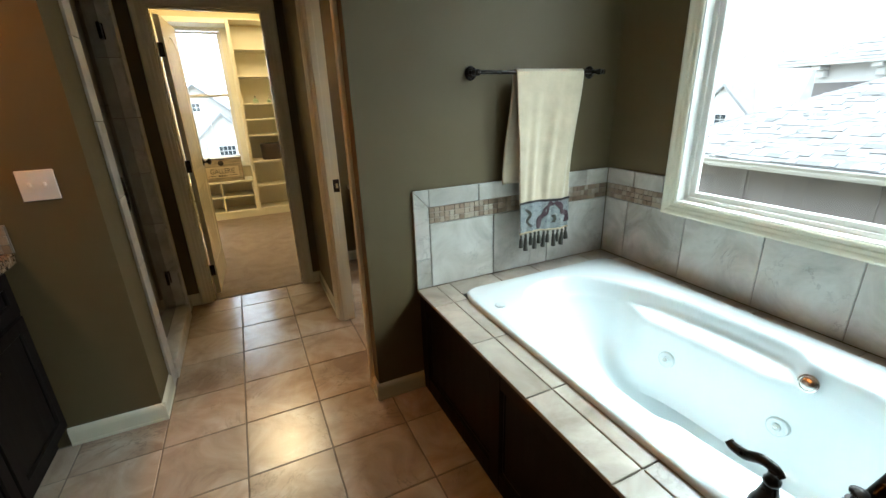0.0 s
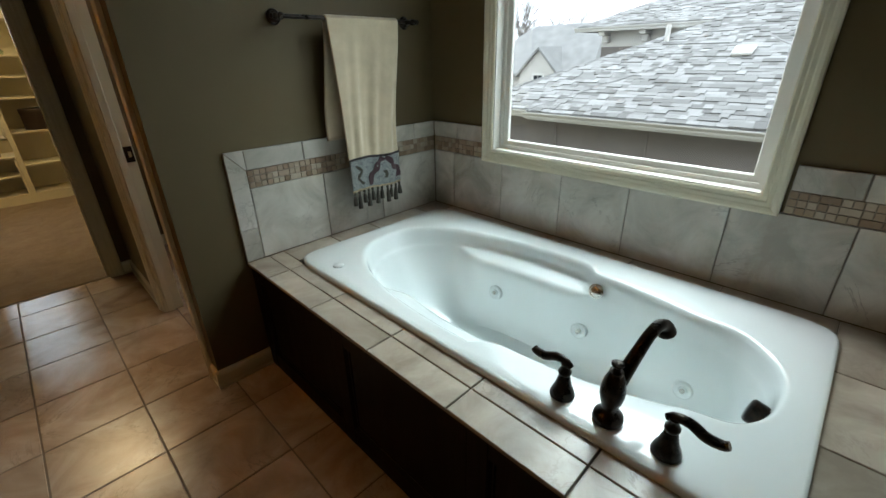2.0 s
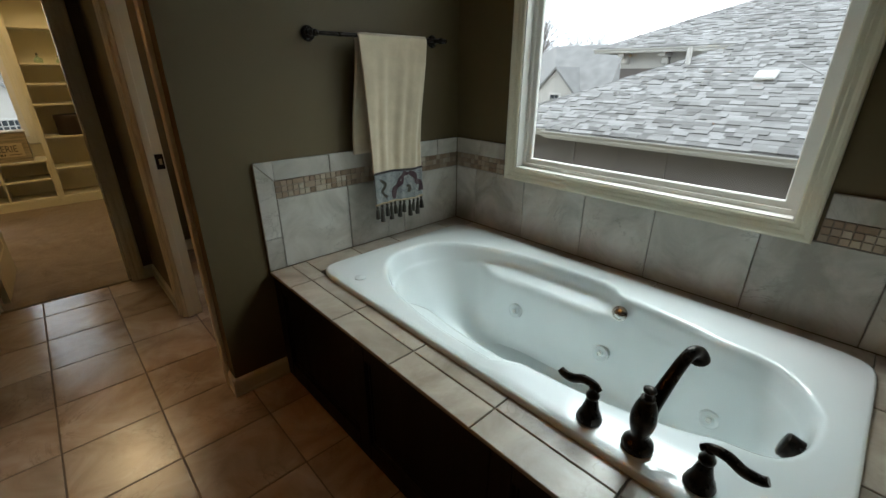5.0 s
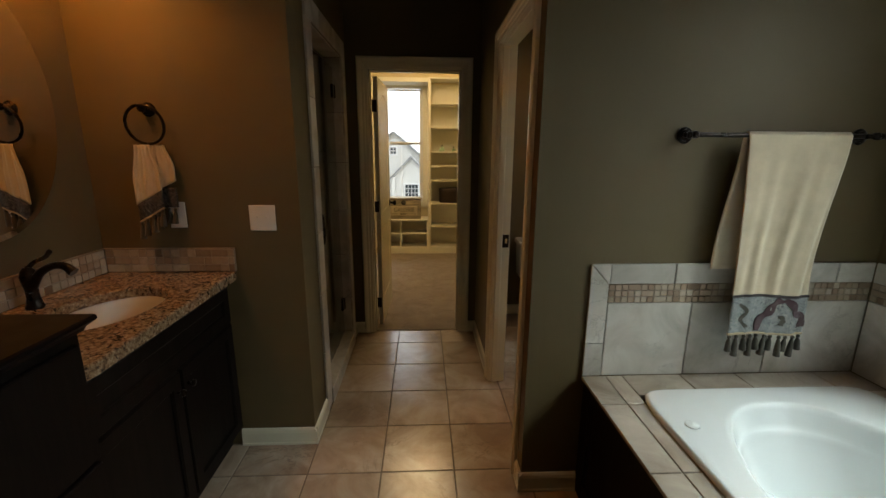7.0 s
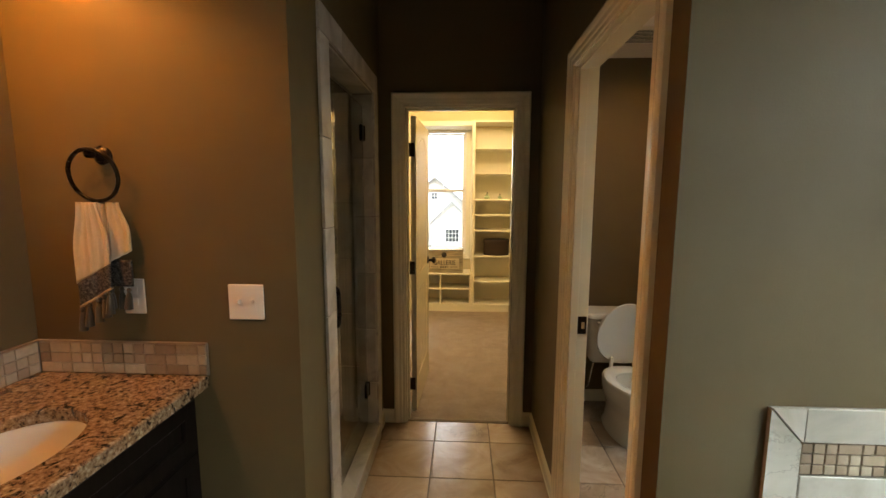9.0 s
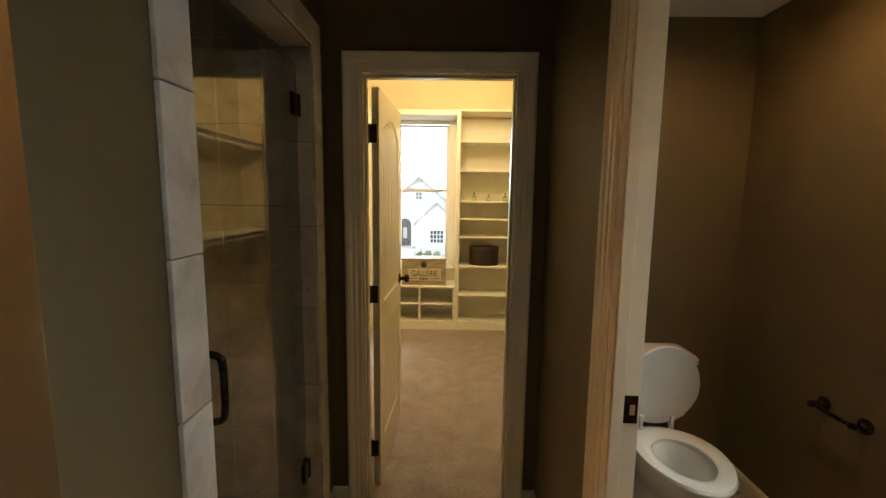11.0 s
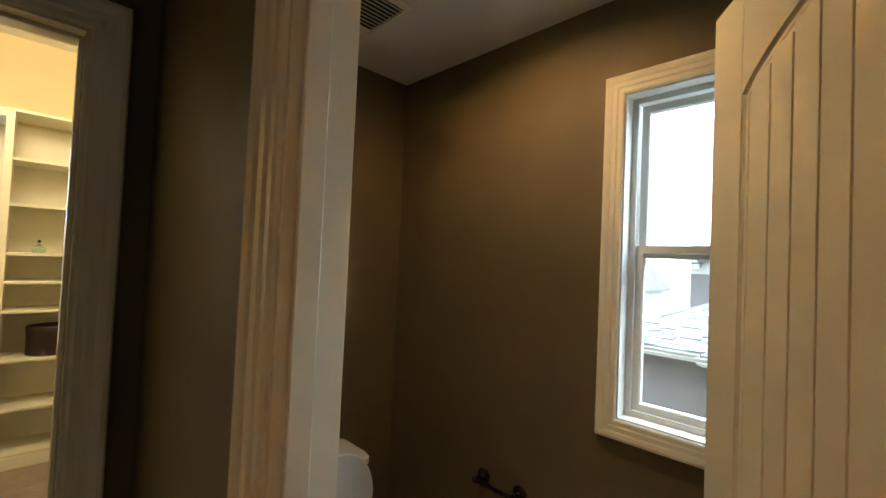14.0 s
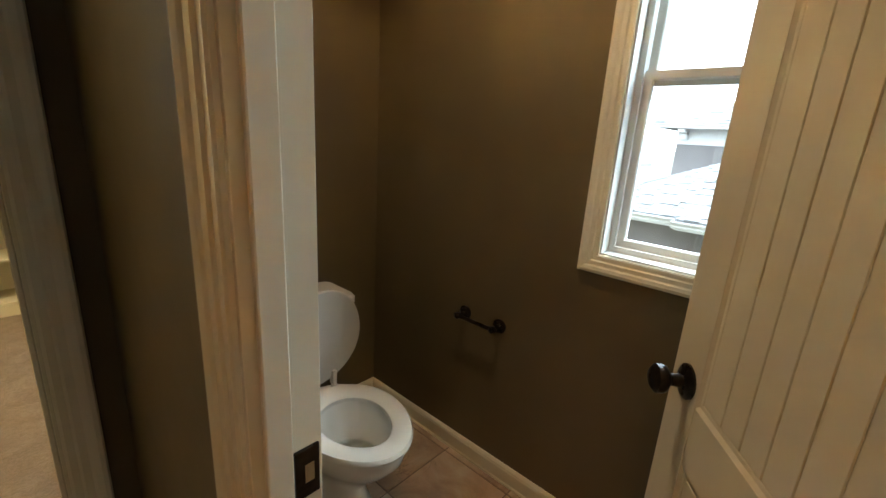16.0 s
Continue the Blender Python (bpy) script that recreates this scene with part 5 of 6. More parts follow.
for z in (2.02, 1.055):
    rail = thing("closet_rod", (1.0, 5.2, z), "white closet shelf with a hanging rod", "closet rod", "closet rods")
    part("shelf", block(0.95, 1.288, 4.06, 6.645, z + 0.05, z + 0.068, 0.002), M_SHELF, rail)
    part("rod", tube(bmesh.new(), [(0.99, 4.06, z), (0.99, 6.645, z)], 0.016, 12), M_SHELF, rail, "", True)
    part("cleat", block(1.272, 1.288, 4.06, 6.645, z - 0.04, z + 0.0495), M_SHELF, rail)

lampc = thing("ceiling_light", (0.0, 5.03, CTOP), "round closet ceiling light", "ceiling light")
part("canopy", lathe(bmesh.new(), [(0.16, CTOP - 0.0005), (0.16, CTOP - 0.02), (0.15, CTOP - 0.028), (0.02, CTOP - 0.028)], pose(0.0, 5.03, 0), 32), M_TRIM, lampc, "", True)
part("bulb", lathe(bmesh.new(), [(0.02, CTOP - 0.028), (0.03, CTOP - 0.045), (0.018, CTOP - 0.05)], pose(0.0, 5.03, 0), 16), M_SHADEGLOW, lampc, "", True)

# lettered box on the bench
SB0, SB1, SF = -0.475, 0.020, 6.345
SBC, SBZ = (SB0 + SB1) / 2, 0.510
box = thing("sign_box", (SBC, SF, SBZ), "grey wooden box with a cream lettered front", "box")
part("body", block(SB0, SB1, SF + 0.001, SF + 0.24, SBZ + 0.0005, SBZ + 0.286, 0.004), M_SIGNWOOD, box)
part("lid", block(SB0 - 0.006, SB1 + 0.006, SF - 0.006, SF + 0.246, SBZ + 0.2865, SBZ + 0.306, 0.004), M_SIGNWOOD, box, "grey wooden lid")
face = part("sign_panel", block(SB0 + 0.062, SB1 - 0.05, SF - 0.004, SF + 0.0005, SBZ + 0.056, SBZ + 0.192, 0.002), M_SIGNFACE, box, "cream lettered panel")
part("knob", lathe(bmesh.new(), [(0.034, 0.0005), (0.034, 0.008), (0.026, 0.012), (0.004, 0.014)], facing((SBC, SF, SBZ + 0.240), (0, -1, 0)), 24), M_INK, box, "round black knob", True)
txt = bpy.data.curves.new("letters", "FONT")
txt.body, txt.size, txt.extrude, txt.align_x = "GALLERIE", 0.094, 0.001, "CENTER"
letters = new("letters", txt)
letters.matrix_basis = pose(SBC + 0.006, SF - 0.0055, SBZ + 0.106, 90, 0, 0) @ Matrix.Diagonal((0.74, 1.0, 1.0, 1))
bpy.context.view_layer.update()
me = bpy.data.meshes.new_from_object(letters.evaluated_get(bpy.context.evaluated_depsgraph_get()))
me.transform(world_of(face).inverted() @ letters.matrix_basis)
bpy.data.objects.remove(letters)
me.materials.clear()
me.materials.append(M_INK)
lt = new("lettering", me)
lt.parent = face
bars = bmesh.new()
for x0, x1, z in ((-0.17, -0.08, 0.080), (0.08, 0.175, 0.080), (-0.05, -0.03, 0.080), (-0.02, 0.0, 0.080), (0.01, 0.03, 0.080), (0.04, 0.05, 0.080)):
    tall = 0.004 if x1 - x0 > 0.05 else 0.014
    bx(bars, SBC + x0, SBC + x1, SF - 0.0055, SF - 0.0042, SBZ + z - tall, SBZ + z + tall * 0.6)
part("small_writing", bars, M_INK, face)

hat = thing("hat_box", (0.455, 6.435, 0.746), "dark brown oval leather hat box", "box")
ov = lambda g, z: [(0.455 + (0.165 + g) * math.cos(2 * math.pi * k / 48), 6.435 + (0.115 + g) * math.sin(2 * math.pi * k / 48), z) for k in range(48)]
part("body", rings(bmesh.new(), [ov(-0.004, 0.7465), ov(0, 0.751), ov(0, 0.905)]), M_DARKBOX, hat, "", True)
part("lid", rings(bmesh.new(), [ov(0.004, 0.9055), ov(0.005, 0.945), ov(0.0, 0.954), ov(-0.05, 0.960)]), M_DARKBOX, hat, "", True)
for x, s in ((0.325, 1.0), (0.49, 0.72), (0.675, 0.95)):
    bt = thing("glass_bottle", (x, 6.42, 1.4725), "small green glass bottle on the shelf", "bottle", "shelf bottles")
    part("glass", lathe(bmesh.new(), [(0.030 * s, 0), (0.036 * s, 0.006), (0.038 * s, 0.03 * s), (0.026 * s, 0.048 * s), (0.009 * s, 0.058 * s), (0.009 * s, 0.075 * s)], pose(x, 6.42, 1.4728), 18), M_BOTTLE, bt, "", True)
    part("stopper", lathe(bmesh.new(), [(0.008 * s, 0), (0.011 * s, 0.008), (0.004 * s, 0.018)], pose(x, 6.42, 1.4728 + 0.0752 * s), 12), M_BRONZE, bt, "dark stopper", True)

# ---------------------------------------------------------------- toilet room
can = thing("recessed_light", (1.091, 3.067, WC_TOP), "round recessed ceiling light, switched on", "ceiling light")
part("trim_ring", lathe(bmesh.new(), [(0.130, WC_TOP - 0.001), (0.128, WC_TOP - 0.006), (0.082, WC_TOP - 0.006), (0.078, WC_TOP + 0.01), (0.076, WC_TOP + 0.10), (0.092, WC_TOP + 0.102), (0.125, WC_TOP - 0.0005)], pose(1.091, 3.067, 0), 36, (False, False)), M_TRIM, can, "white trim ring", True)
part("lamp", lathe(bmesh.new(), [(0.072, 0.0), (0.060, -0.014), (0.035, -0.024), (0.002, -0.027)], pose(1.091, 3.067, WC_TOP + 0.080), 28), M_CANGLOW, can, "glowing bulb face", True)
vent = thing("ceiling_vent", (1.065, 3.52, WC_TOP), "square white louvred ceiling fan grille", "vent")
vm = Matrix.Translation((1.065, 3.52, WC_TOP)) @ pose(0, 0, 0, 180, 0, 0)
# near-black sheet: the shade between the louvres put into its colour
part("backing", block(0.95, 1.18, 3.405, 3.635, WC_TOP - 0.006, WC_TOP - 0.0005), M_GAPSHADE, vent)
part("frame", casing(bmesh.new(), vm, -0.107, 0.107, -0.107, 0.107, [(0, 0.004), (0.002, 0.014), (0.016, 0.010), (0.018, 0.001)]), M_TRIM, vent)
for k in range(10):
    y = 3.52 - 0.095 + 0.0211 * k
    bm = block(1.065 - 0.1065, 1.065 + 0.1065, -0.006, 0.006, -0.0012, 0.0012)
    bm.transform(pose(0, y, WC_TOP - 0.0125, 25, 0, 0))
    part("louvre", bm, M_TRIM, vent)

holder = thing("paper_holder", (X_WC, 3.232, 0.688), "dark bronze toilet paper holder on the wall, empty", "paper holder")
for y in (3.32, 3.145):
    mount(holder, X_WC, y, 0.688, (-1, 0, 0), 0.055)
part("rod", tube(bmesh.new(), [(X_WC - 0.055, 3.335, 0.688), (X_WC - 0.055, 3.13, 0.688)], 0.0085, 12), M_BRONZE, holder, "", True)

TX = 1.078
wc = thing("toilet", (TX, 3.5, 0), "white porcelain toilet with its lid raised", "toilet")


def egg(s, sx, y0, y1, z, n=56):
    """An elongated bowl outline from y0 (back) to y1 (front)."""
    out = []
    for k in range(n):
        a = 2 * math.pi * k / n
        c, sn = math.cos(a), math.sin(a)
        yy = (y0 + y1) / 2 + (y1 - y0) / 2 * sn
        out.append((TX + sx * c * (1 - 0.10 * sn) * s, yy, z))
    return out


loops = [egg(1, 0.115, 3.74, 3.24, 0.001), egg(1, 0.115, 3.74, 3.24, 0.02), egg(1, 0.100, 3.72, 3.27, 0.05), egg(1, 0.098, 3.70, 3.28, 0.14), egg(1, 0.115, 3.69, 3.24, 0.20), egg(1, 0.150, 3.66, 3.16, 0.27), egg(1, 0.176, 3.62, 3.105, 0.34), egg(1, 0.182, 3.60, 3.095, 0.385), egg(1, 0.180, 3.60, 3.097, 0.394)]
loops += [egg(1, 0.135, 3.46, 3.14, 0.394), egg(1, 0.125, 3.45, 3.15, 0.37), egg(1, 0.112, 3.44, 3.165, 0.32), egg(1, 0.085, 3.42, 3.19, 0.25), egg(1, 0.06, 3.40, 3.24, 0.20), egg(1, 0.04, 3.38, 3.28, 0.19)]
part("bowl", rings(bmesh.new(), loops), M_PORCELAIN, wc, "", True)
part("water", rings(bmesh.new(), [egg(1, 0.088, 3.425, 3.185, 0.2525), egg(1, 0.089, 3.427, 3.183, 0.2545)]), M_WATER, wc, "still water")
seat = [egg(1, 0.188, 3.545, 3.085, 0.3955), egg(1, 0.190, 3.55, 3.083, 0.405), egg(1, 0.184, 3.545, 3.09, 0.417), egg(1, 0.160, 3.52, 3.115, 0.420), egg(1, 0.128, 3.475, 3.155, 0.418), egg(1, 0.118, 3.46, 3.165, 0.410), egg(1, 0.117, 3.458, 3.167, 0.3955)]
bm = rings(bmesh.new(), [*seat, seat[0]], True, (False, False))
bmesh.ops.remove_doubles(bm, verts=bm.verts, dist=0.0001)
part("seat", bm, M_PORCELAIN, wc, "white toilet seat", True)
lid_m = Matrix.Translation((TX, 3.575, 0.425)) @ pose(0, 0, 0, 100, 0, 0)
loops = []
for sx, g, h in ((0.180, 0.0, 0.0), (0.184, 0.004, 0.006), (0.182, 0.002, 0.014), (0.165, -0.02, 0.018)):
    loops.append([lid_m @ Vector((p[0] - TX, (3.545 - p[1]) * 1.0 + 0.0, -h)) for p in egg(1, sx, 3.548 + g, 3.125 - g, 0.0)])
part("lid", rings(bmesh.new(), loops), M_PORCELAIN, wc, "raised white toilet lid", True)
for s in (-1, 1):
    bm = lathe(bmesh.new(), [(0.013, 0), (0.013, 0.012), (0.009, 0.018), (0.003, 0.020)], pose(TX + s * 0.075, 3.565, 0.3945), 14)
    bx(bm, TX + s * 0.075 - 0.009, TX + s * 0.075 + 0.009, 3.555, 3.585, 0.405, 0.47, 0.003)
    part("seat_hinge", bm, M_PORCELAIN, wc, "white seat hinge", True)


def tank_loop(w, y0, y1, z, r=0.035, n=6):
    out = []
    for cx, cy, a0 in ((TX + w - r, y1 - r, 0), (TX - w + r, y1 - r, 90), (TX - w + r, y0 + r, 180), (TX + w - r, y0 + r, 270)):
        for k in range(n + 1):
            a = radians(a0 + 90 * k / n)
            out.append((cx + r * math.cos(a), cy + r * math.sin(a), z))
    return out


part("tank", rings(bmesh.new(), [tank_loop(0.175, 3.665, 3.825, 0.39), tank_loop(0.20, 3.64, 3.83, 0.43), tank_loop(0.212, 3.628, 3.832, 0.70)]), M_PORCELAIN, wc, "", True)
part("tank_lid", rings(bmesh.new(), [tank_loop(0.216, 3.622, 3.834, 0.7005), tank_loop(0.226, 3.612, 3.838, 0.710), tank_loop(0.226, 3.612, 3.838, 0.732), tank_loop(0.218, 3.620, 3.834, 0.742)]), M_PORCELAIN, wc, "white tank lid", True)
part("flush_lever", tube(bmesh.new(), smooth_path([(TX - 0.15, 3.63, 0.68), (TX - 0.15, 3.612, 0.68), (TX - 0.12, 3.606, 0.677), (TX - 0.075, 3.606, 0.668)], 4), [0.010] * 5 + [0.006] * 8, 10), M_PORCELAIN, wc, "white flush lever", True)
part("supply_pipe", tube(bmesh.new(), smooth_path([(TX - 0.16, Y_WC - 0.055, 0.16), (TX - 0.16, 3.78, 0.165), (TX - 0.155, 3.755, 0.22), (TX - 0.13, 3.75, 0.39)], 5), 0.006, 8), M_CHROME, wc, "chrome supply pipe", True)

wc.location.y += 0.04

# ---------------------------------------------------------------- outdoors
GROUND = -3.3
bm = bmesh.new()
bmesh.ops.create_grid(bm, x_segments=8, y_segments=8, size=900)
bmesh.ops.translate(bm, verts=bm.verts, vec=(0, 0, GROUND))
structure("ground", bm, M_LAWN, "pale winter lawn", "ground")
structure("road", block(-200, 200, 14.0, 21.0, GROUND - 0.05, GROUND + 0.02), M_ROAD, "pale concrete street", "road")
structure("drive", block(-1.5, 3.0, 21.0, 31.0, GROUND - 0.05, GROUND + 0.035), M_ROAD, "pale concrete driveway", "drive")
SL = 0.425
ang = math.atan(SL)


def shingles(eave_x, z, span, first, last, row=0.08):
    """Lapped tabs on a roof plane that faces -x, as rows of (pose, width, thickness). span(p): the y range at plan distance p from the eave."""
    up, off = Vector((math.cos(ang), 0, math.sin(ang))), Vector((-math.sin(ang), 0, math.cos(ang)))
    turn = Matrix((up, Vector((0, 1, 0)), off)).transposed().to_4x4() @ pose(0, 0, 0, 0, 1.6, 0)
    out = []
    for r in range(first, last):
        s = r * row
        y0, y1 = span(s * math.cos(ang) + 0.03)
        y = y0 - random.uniform(0, 0.1)
        while y < y1:
            w = random.choice((0.09, 0.12, 0.15, 0.21))
            a, b = max(y, y0), min(y + w, y1)
            y += w
            if b - a > 0.015:
                base = Vector((eave_x, (a + b) / 2, z)) + up * (s + row * 0.55) + off * 0.006
                out.append((Matrix.Translation(base) @ turn, b - a - 0.003, random.choice((0.008, 0.012, 0.020))))
    return out


def tab_corners(w, t, row=0.08):
    return [Vector((x, y, h)) for h in (0, t) for x, y in ((-0.55 * row, -w / 2), (0.6 * row, -w / 2), (0.6 * row, w / 2), (-0.55 * row, w / 2))]


TAB_FACES = [(3, 2, 1, 0), (4, 5, 6, 7), (0, 1, 5, 4), (1, 2, 6, 5), (2, 3, 7, 6), (3, 0, 4, 7)]


def shingle_field(tabs, parent):
    vs, fs = [], []
    inv = world_of(parent).inverted()
    for m, w, t in tabs:
        n0 = len(vs)
        vs += [tuple(inv @ m @ c) for c in tab_corners(w, t)]
        fs += [tuple(n0 + i for i in f) for f in TAB_FACES]
    me = bpy.data.meshes.new("shingles")
    me.from_pydata(vs, [], fs)
    me.materials.append(M_SHINGLEFIELD)
    ob = new("shingles", me)
    ob.parent = parent
    return tagged(ob, kind="stuff")


def slab_poly(bm, pts, thick=0.05):
    lo = [Vector(p) - Vector((0, 0, thick)) for p in pts]
    return rings(bm, [lo, [Vector(p) for p in pts]])


random.seed(11)
nb = thing("neighbour_house", (8.0, 0.0, GROUND), "taupe sided house with grey shingled hip roofs", "house")
EX, EZ, EY = 5.4, 0.675, 4.71
BXE, BY0, BY1 = 5.2, -0.78, 3.43
RUN = 6.0
part("wall", block(EX + 0.30, EX + 9, -9.0, EY - 0.30, GROUND, EZ - 0.06), M_SIDING, nb)
part("wall", block(BXE + 0.27, EX + 0.31, BY0 + 0.27, BY1 - 0.27, GROUND, EZ - 0.06), M_SIDING, nb)
for y in (3.12, 1.9, 0.68, -0.5):
    part("batten", block(BXE + 0.255, BXE + 0.272, y - 0.02, y + 0.02, GROUND, EZ - 0.07), M_SIDING, nb)
part("belt_line", block(BXE + 0.262, BXE + 0.272, BY0 + 0.27, BY1 - 0.27, -0.28, -0.265), M_SIDING, nb)
part("belt_line", block(EX + 0.292, EX + 0.302, BY1, EY - 0.31, -0.05, -0.035), M_SIDING, nb)
deckr = bmesh.new()
slab_poly(deckr, [(EX, EY, EZ), (EX, -9, EZ), (EX + RUN, -9, EZ + SL * RUN), (EX + RUN, EY - RUN, EZ + SL * RUN)])
slab_poly(deckr, [(EX, EY, EZ), (EX + RUN, EY - RUN, EZ + SL * RUN), (EX + RUN + 6, EY - RUN, EZ + SL * RUN), (EX + RUN + 12, EY, EZ)])
roof = part("roof", deckr, M_FARROOF, nb, "grey shingled main roof")
d = (BY1 - BY0) / 2
bay = bmesh.new()
slab_poly(bay, [(BXE, BY1, EZ), (BXE, BY0, EZ), (BXE + d, (BY0 + BY1) / 2, EZ + SL * d)])
slab_poly(bay, [(BXE, BY0, EZ), (BXE + 2 * d, BY0, EZ), (BXE + d + 2, (BY0 + BY1) / 2, EZ + SL * d), (BXE + d, (BY0 + BY1) / 2, EZ + SL * d)])
slab_poly(bay, [(BXE, BY1, EZ), (BXE + d, (BY0 + BY1) / 2, EZ + SL * d), (BXE + d + 2, (BY0 + BY1) / 2, EZ + SL * d), (BXE + 2 * d, BY1, EZ)])
bayroof = part("roof", bay, M_FARROOF, nb, "grey shingled bay roof")
shingle_field(shingles(EX, EZ, lambda p: (max(-4.5, EY - p - 9.0), EY - p), 0, 78), roof)
singles = shingles(BXE, EZ, lambda p: (BY0 + p, BY1 - p), 0, 10)
shingle_field(shingles(BXE, EZ, lambda p: (BY0 + p, BY1 - p), 10, 28), bayroof)
cache = {}
for m, w, t in singles:
    key = (round(w, 2), t)
    if key not in cache:
        me = bpy.data.meshes.new("shingle")
        me.from_pydata([tuple(c) for c in tab_corners(w, t)], [], TAB_FACES)
        me.materials.append(M_SHINGLE)
        cache[key] = me
    ob = new("shingle", cache[key])
    ob.parent = bayroof
    ob.matrix_basis = world_of(bayroof).inverted() @ m
hipcap = lambda p, q: tube(bmesh.new(), [Vector(p) + Vector((0, 0, 0.012)), Vector(q) + Vector((0, 0, 0.004))], 0.020, 6)
part("hip_cap", hipcap((BXE, BY1, EZ), (BXE + d, (BY0 + BY1) / 2, EZ + SL * d)), M_FARROOF, bayroof)
part("hip_cap", hipcap((BXE, BY0, EZ), (BXE + d, (BY0 + BY1) / 2, EZ + SL * d)), M_FARROOF, bayroof)
part("hip_cap", hipcap((EX, EY, EZ), (EX + RUN, EY - RUN, EZ + SL * RUN)), M_FARROOF, roof)


def gutter(x, y0, y1, z):
    bm = bmesh.new()
    prof = [(0.05, 0.012), (0.05, -0.085), (-0.015, -0.085), (-0.030, -0.062), (-0.030, -0.048), (-0.055, -0.026), (-0.065, -0.012), (-0.065, 0.0), (-0.057, 0.0), (-0.045, -0.035), (0.04, -0.035), (0.04, 0.012)]
    return rings(bm, [[(x + a, y, z + b) for a, b in prof] for y in (y0, y1)])


part("gutter", gutter(BXE, BY0 - 0.03, BY1 + 0.03, EZ), M_FASCIA, nb, "white gutter")
part("gutter", gutter(EX, BY1 + 0.035, EY + 0.03, EZ), M_FASCIA, nb, "white gutter")
part("gutter", gutter(EX, -9, BY0 - 0.035, EZ), M_FASCIA, nb, "white gutter")
part("soffit", bx(block(BXE, BXE + 0.3, BY0, BY1, EZ - 0.10, EZ - 0.085), EX, EX + 0.32, BY1, EY, EZ - 0.10, EZ - 0.085), M_FASCIA, nb)
# box vent and plumbing pipe
vx = 6.75
vz = EZ + SL * (vx - BXE)
vmx = Matrix.Translation((vx, 1.39, vz)) @ pose(0, 0, 0, 0, -math.degrees(ang), 0)
bm = bmesh.new()
bx(bm, -0.115, 0.115, -0.11, 0.11, 0.035, 0.075, 0.012, vmx)
bx(bm, -0.09, 0.09, -0.09, 0.09, 0.0, 0.035, 0, vmx)
part("roof_vent", bm, M_FASCIA, nb, "grey metal box vent")
px = 7.35
part("vent_pipe", tube(bmesh.new(), [(px, 2.52, EZ + SL * (px - EX) - 0.02), (px, 2.52, EZ + SL * (px - EX) + 0.24)], 0.035, 12), M_FASCIA, nb, "white vent pipe", True)
# upper storey
UX, UZ, UY = 9.6, 1.88, 5.22
part("upper_wall", block(UX + 0.42, UX + 8, -9, UY - 0.42, GROUND, UZ - 0.03), M_SIDING, nb)
part("frieze", block(UX + 0.40, UX + 0.42, -9, UY - 0.42, UZ - 0.38, UZ - 0.06), M_FASCIA, nb, "cream frieze board")
up = bmesh.new()
slab_poly(up, [(UX, UY, UZ), (UX, -9, UZ), (UX + RUN, -9, UZ + SL * RUN), (UX + RUN, UY - RUN, UZ + SL * RUN)], 0.08)
slab_poly(up, [(UX, UY, UZ), (UX + RUN, UY - RUN, UZ + SL * RUN), (UX + RUN + 6, UY - RUN, UZ + SL * RUN), (UX + RUN + 12, UY, UZ)], 0.08)
uproof = part("upper_roof", up, M_FARROOF, nb, "grey shingled upper roof")
shingle_field(shingles(UX, UZ, lambda p: (UY - p - 7.0, UY - p), 0, 56), uproof)
part("gutter", gutter(UX, -9, UY + 0.03, UZ), M_FASCIA, nb, "white gutter")
for k in range(8):
    y = UY - 0.55 - 0.85 * k
    part("bracket", bx(block(UX + 0.06, UX + 0.40, y - 0.07, y + 0.07, UZ - 0.16, UZ - 0.085, 0.01), UX + 0.24, UX + 0.40, y - 0.07, y + 0.07, UZ - 0.30, UZ - 0.16, 0.02), M_FASCIA, nb, "cream eave bracket")


def far_window(parent, m, u0, u1, v0, v1, cols, rows_n):
    """A white framed window on the plane m with panes between bars."""
    w = part("window", casing(bmesh.new(), m, u0, u1, v0, v1, [(0, 0.02), (0, 0.06), (0.09, 0.06), (0.09, 0.0), (0, 0.0)]), M_FASCIA, parent, "white framed window")
    for i in range(cols):
        for j in range(rows_n):
            bm = bmesh.new()
            du, dv = (u1 - u0) / cols, (v1 - v0) / rows_n
            bx(bm, u0 + du * i + 0.025, u0 + du * (i + 1) - 0.025, v0 + dv * j + 0.025, v0 + dv * (j + 1) - 0.025, 0.01, 0.03, 0, m)
            part("pane", bm, M_DARKPANE, w)
    return w


def gable(bm, m, u0, u1, v, peak, depth):
    """A gabled block end: the plane m looks at it."""
    c = (u0 + u1) / 2
    return rings(bm, [[m @ Vector((a, b, z)) for a, b in ((u0, GROUND), (u1, GROUND), (u1, v), (c, peak), (u0, v))] for z in (-depth, 0)])


def gable_roof(bm, m, u0, u1, v, peak, depth, over=0.3):
    c = (u0 + u1) / 2
    k = (peak - v) / (c - u0)
    for s, e in ((-1, u0), (1, u1)):
        rings(bm, [[m @ Vector((a, b, z)) for a, b in ((e + s * over, v - k * over), (c, peak), (c, peak + 0.16), (e + s * over, v - k * over + 0.16))] for z in (-depth, over)])
    return bm


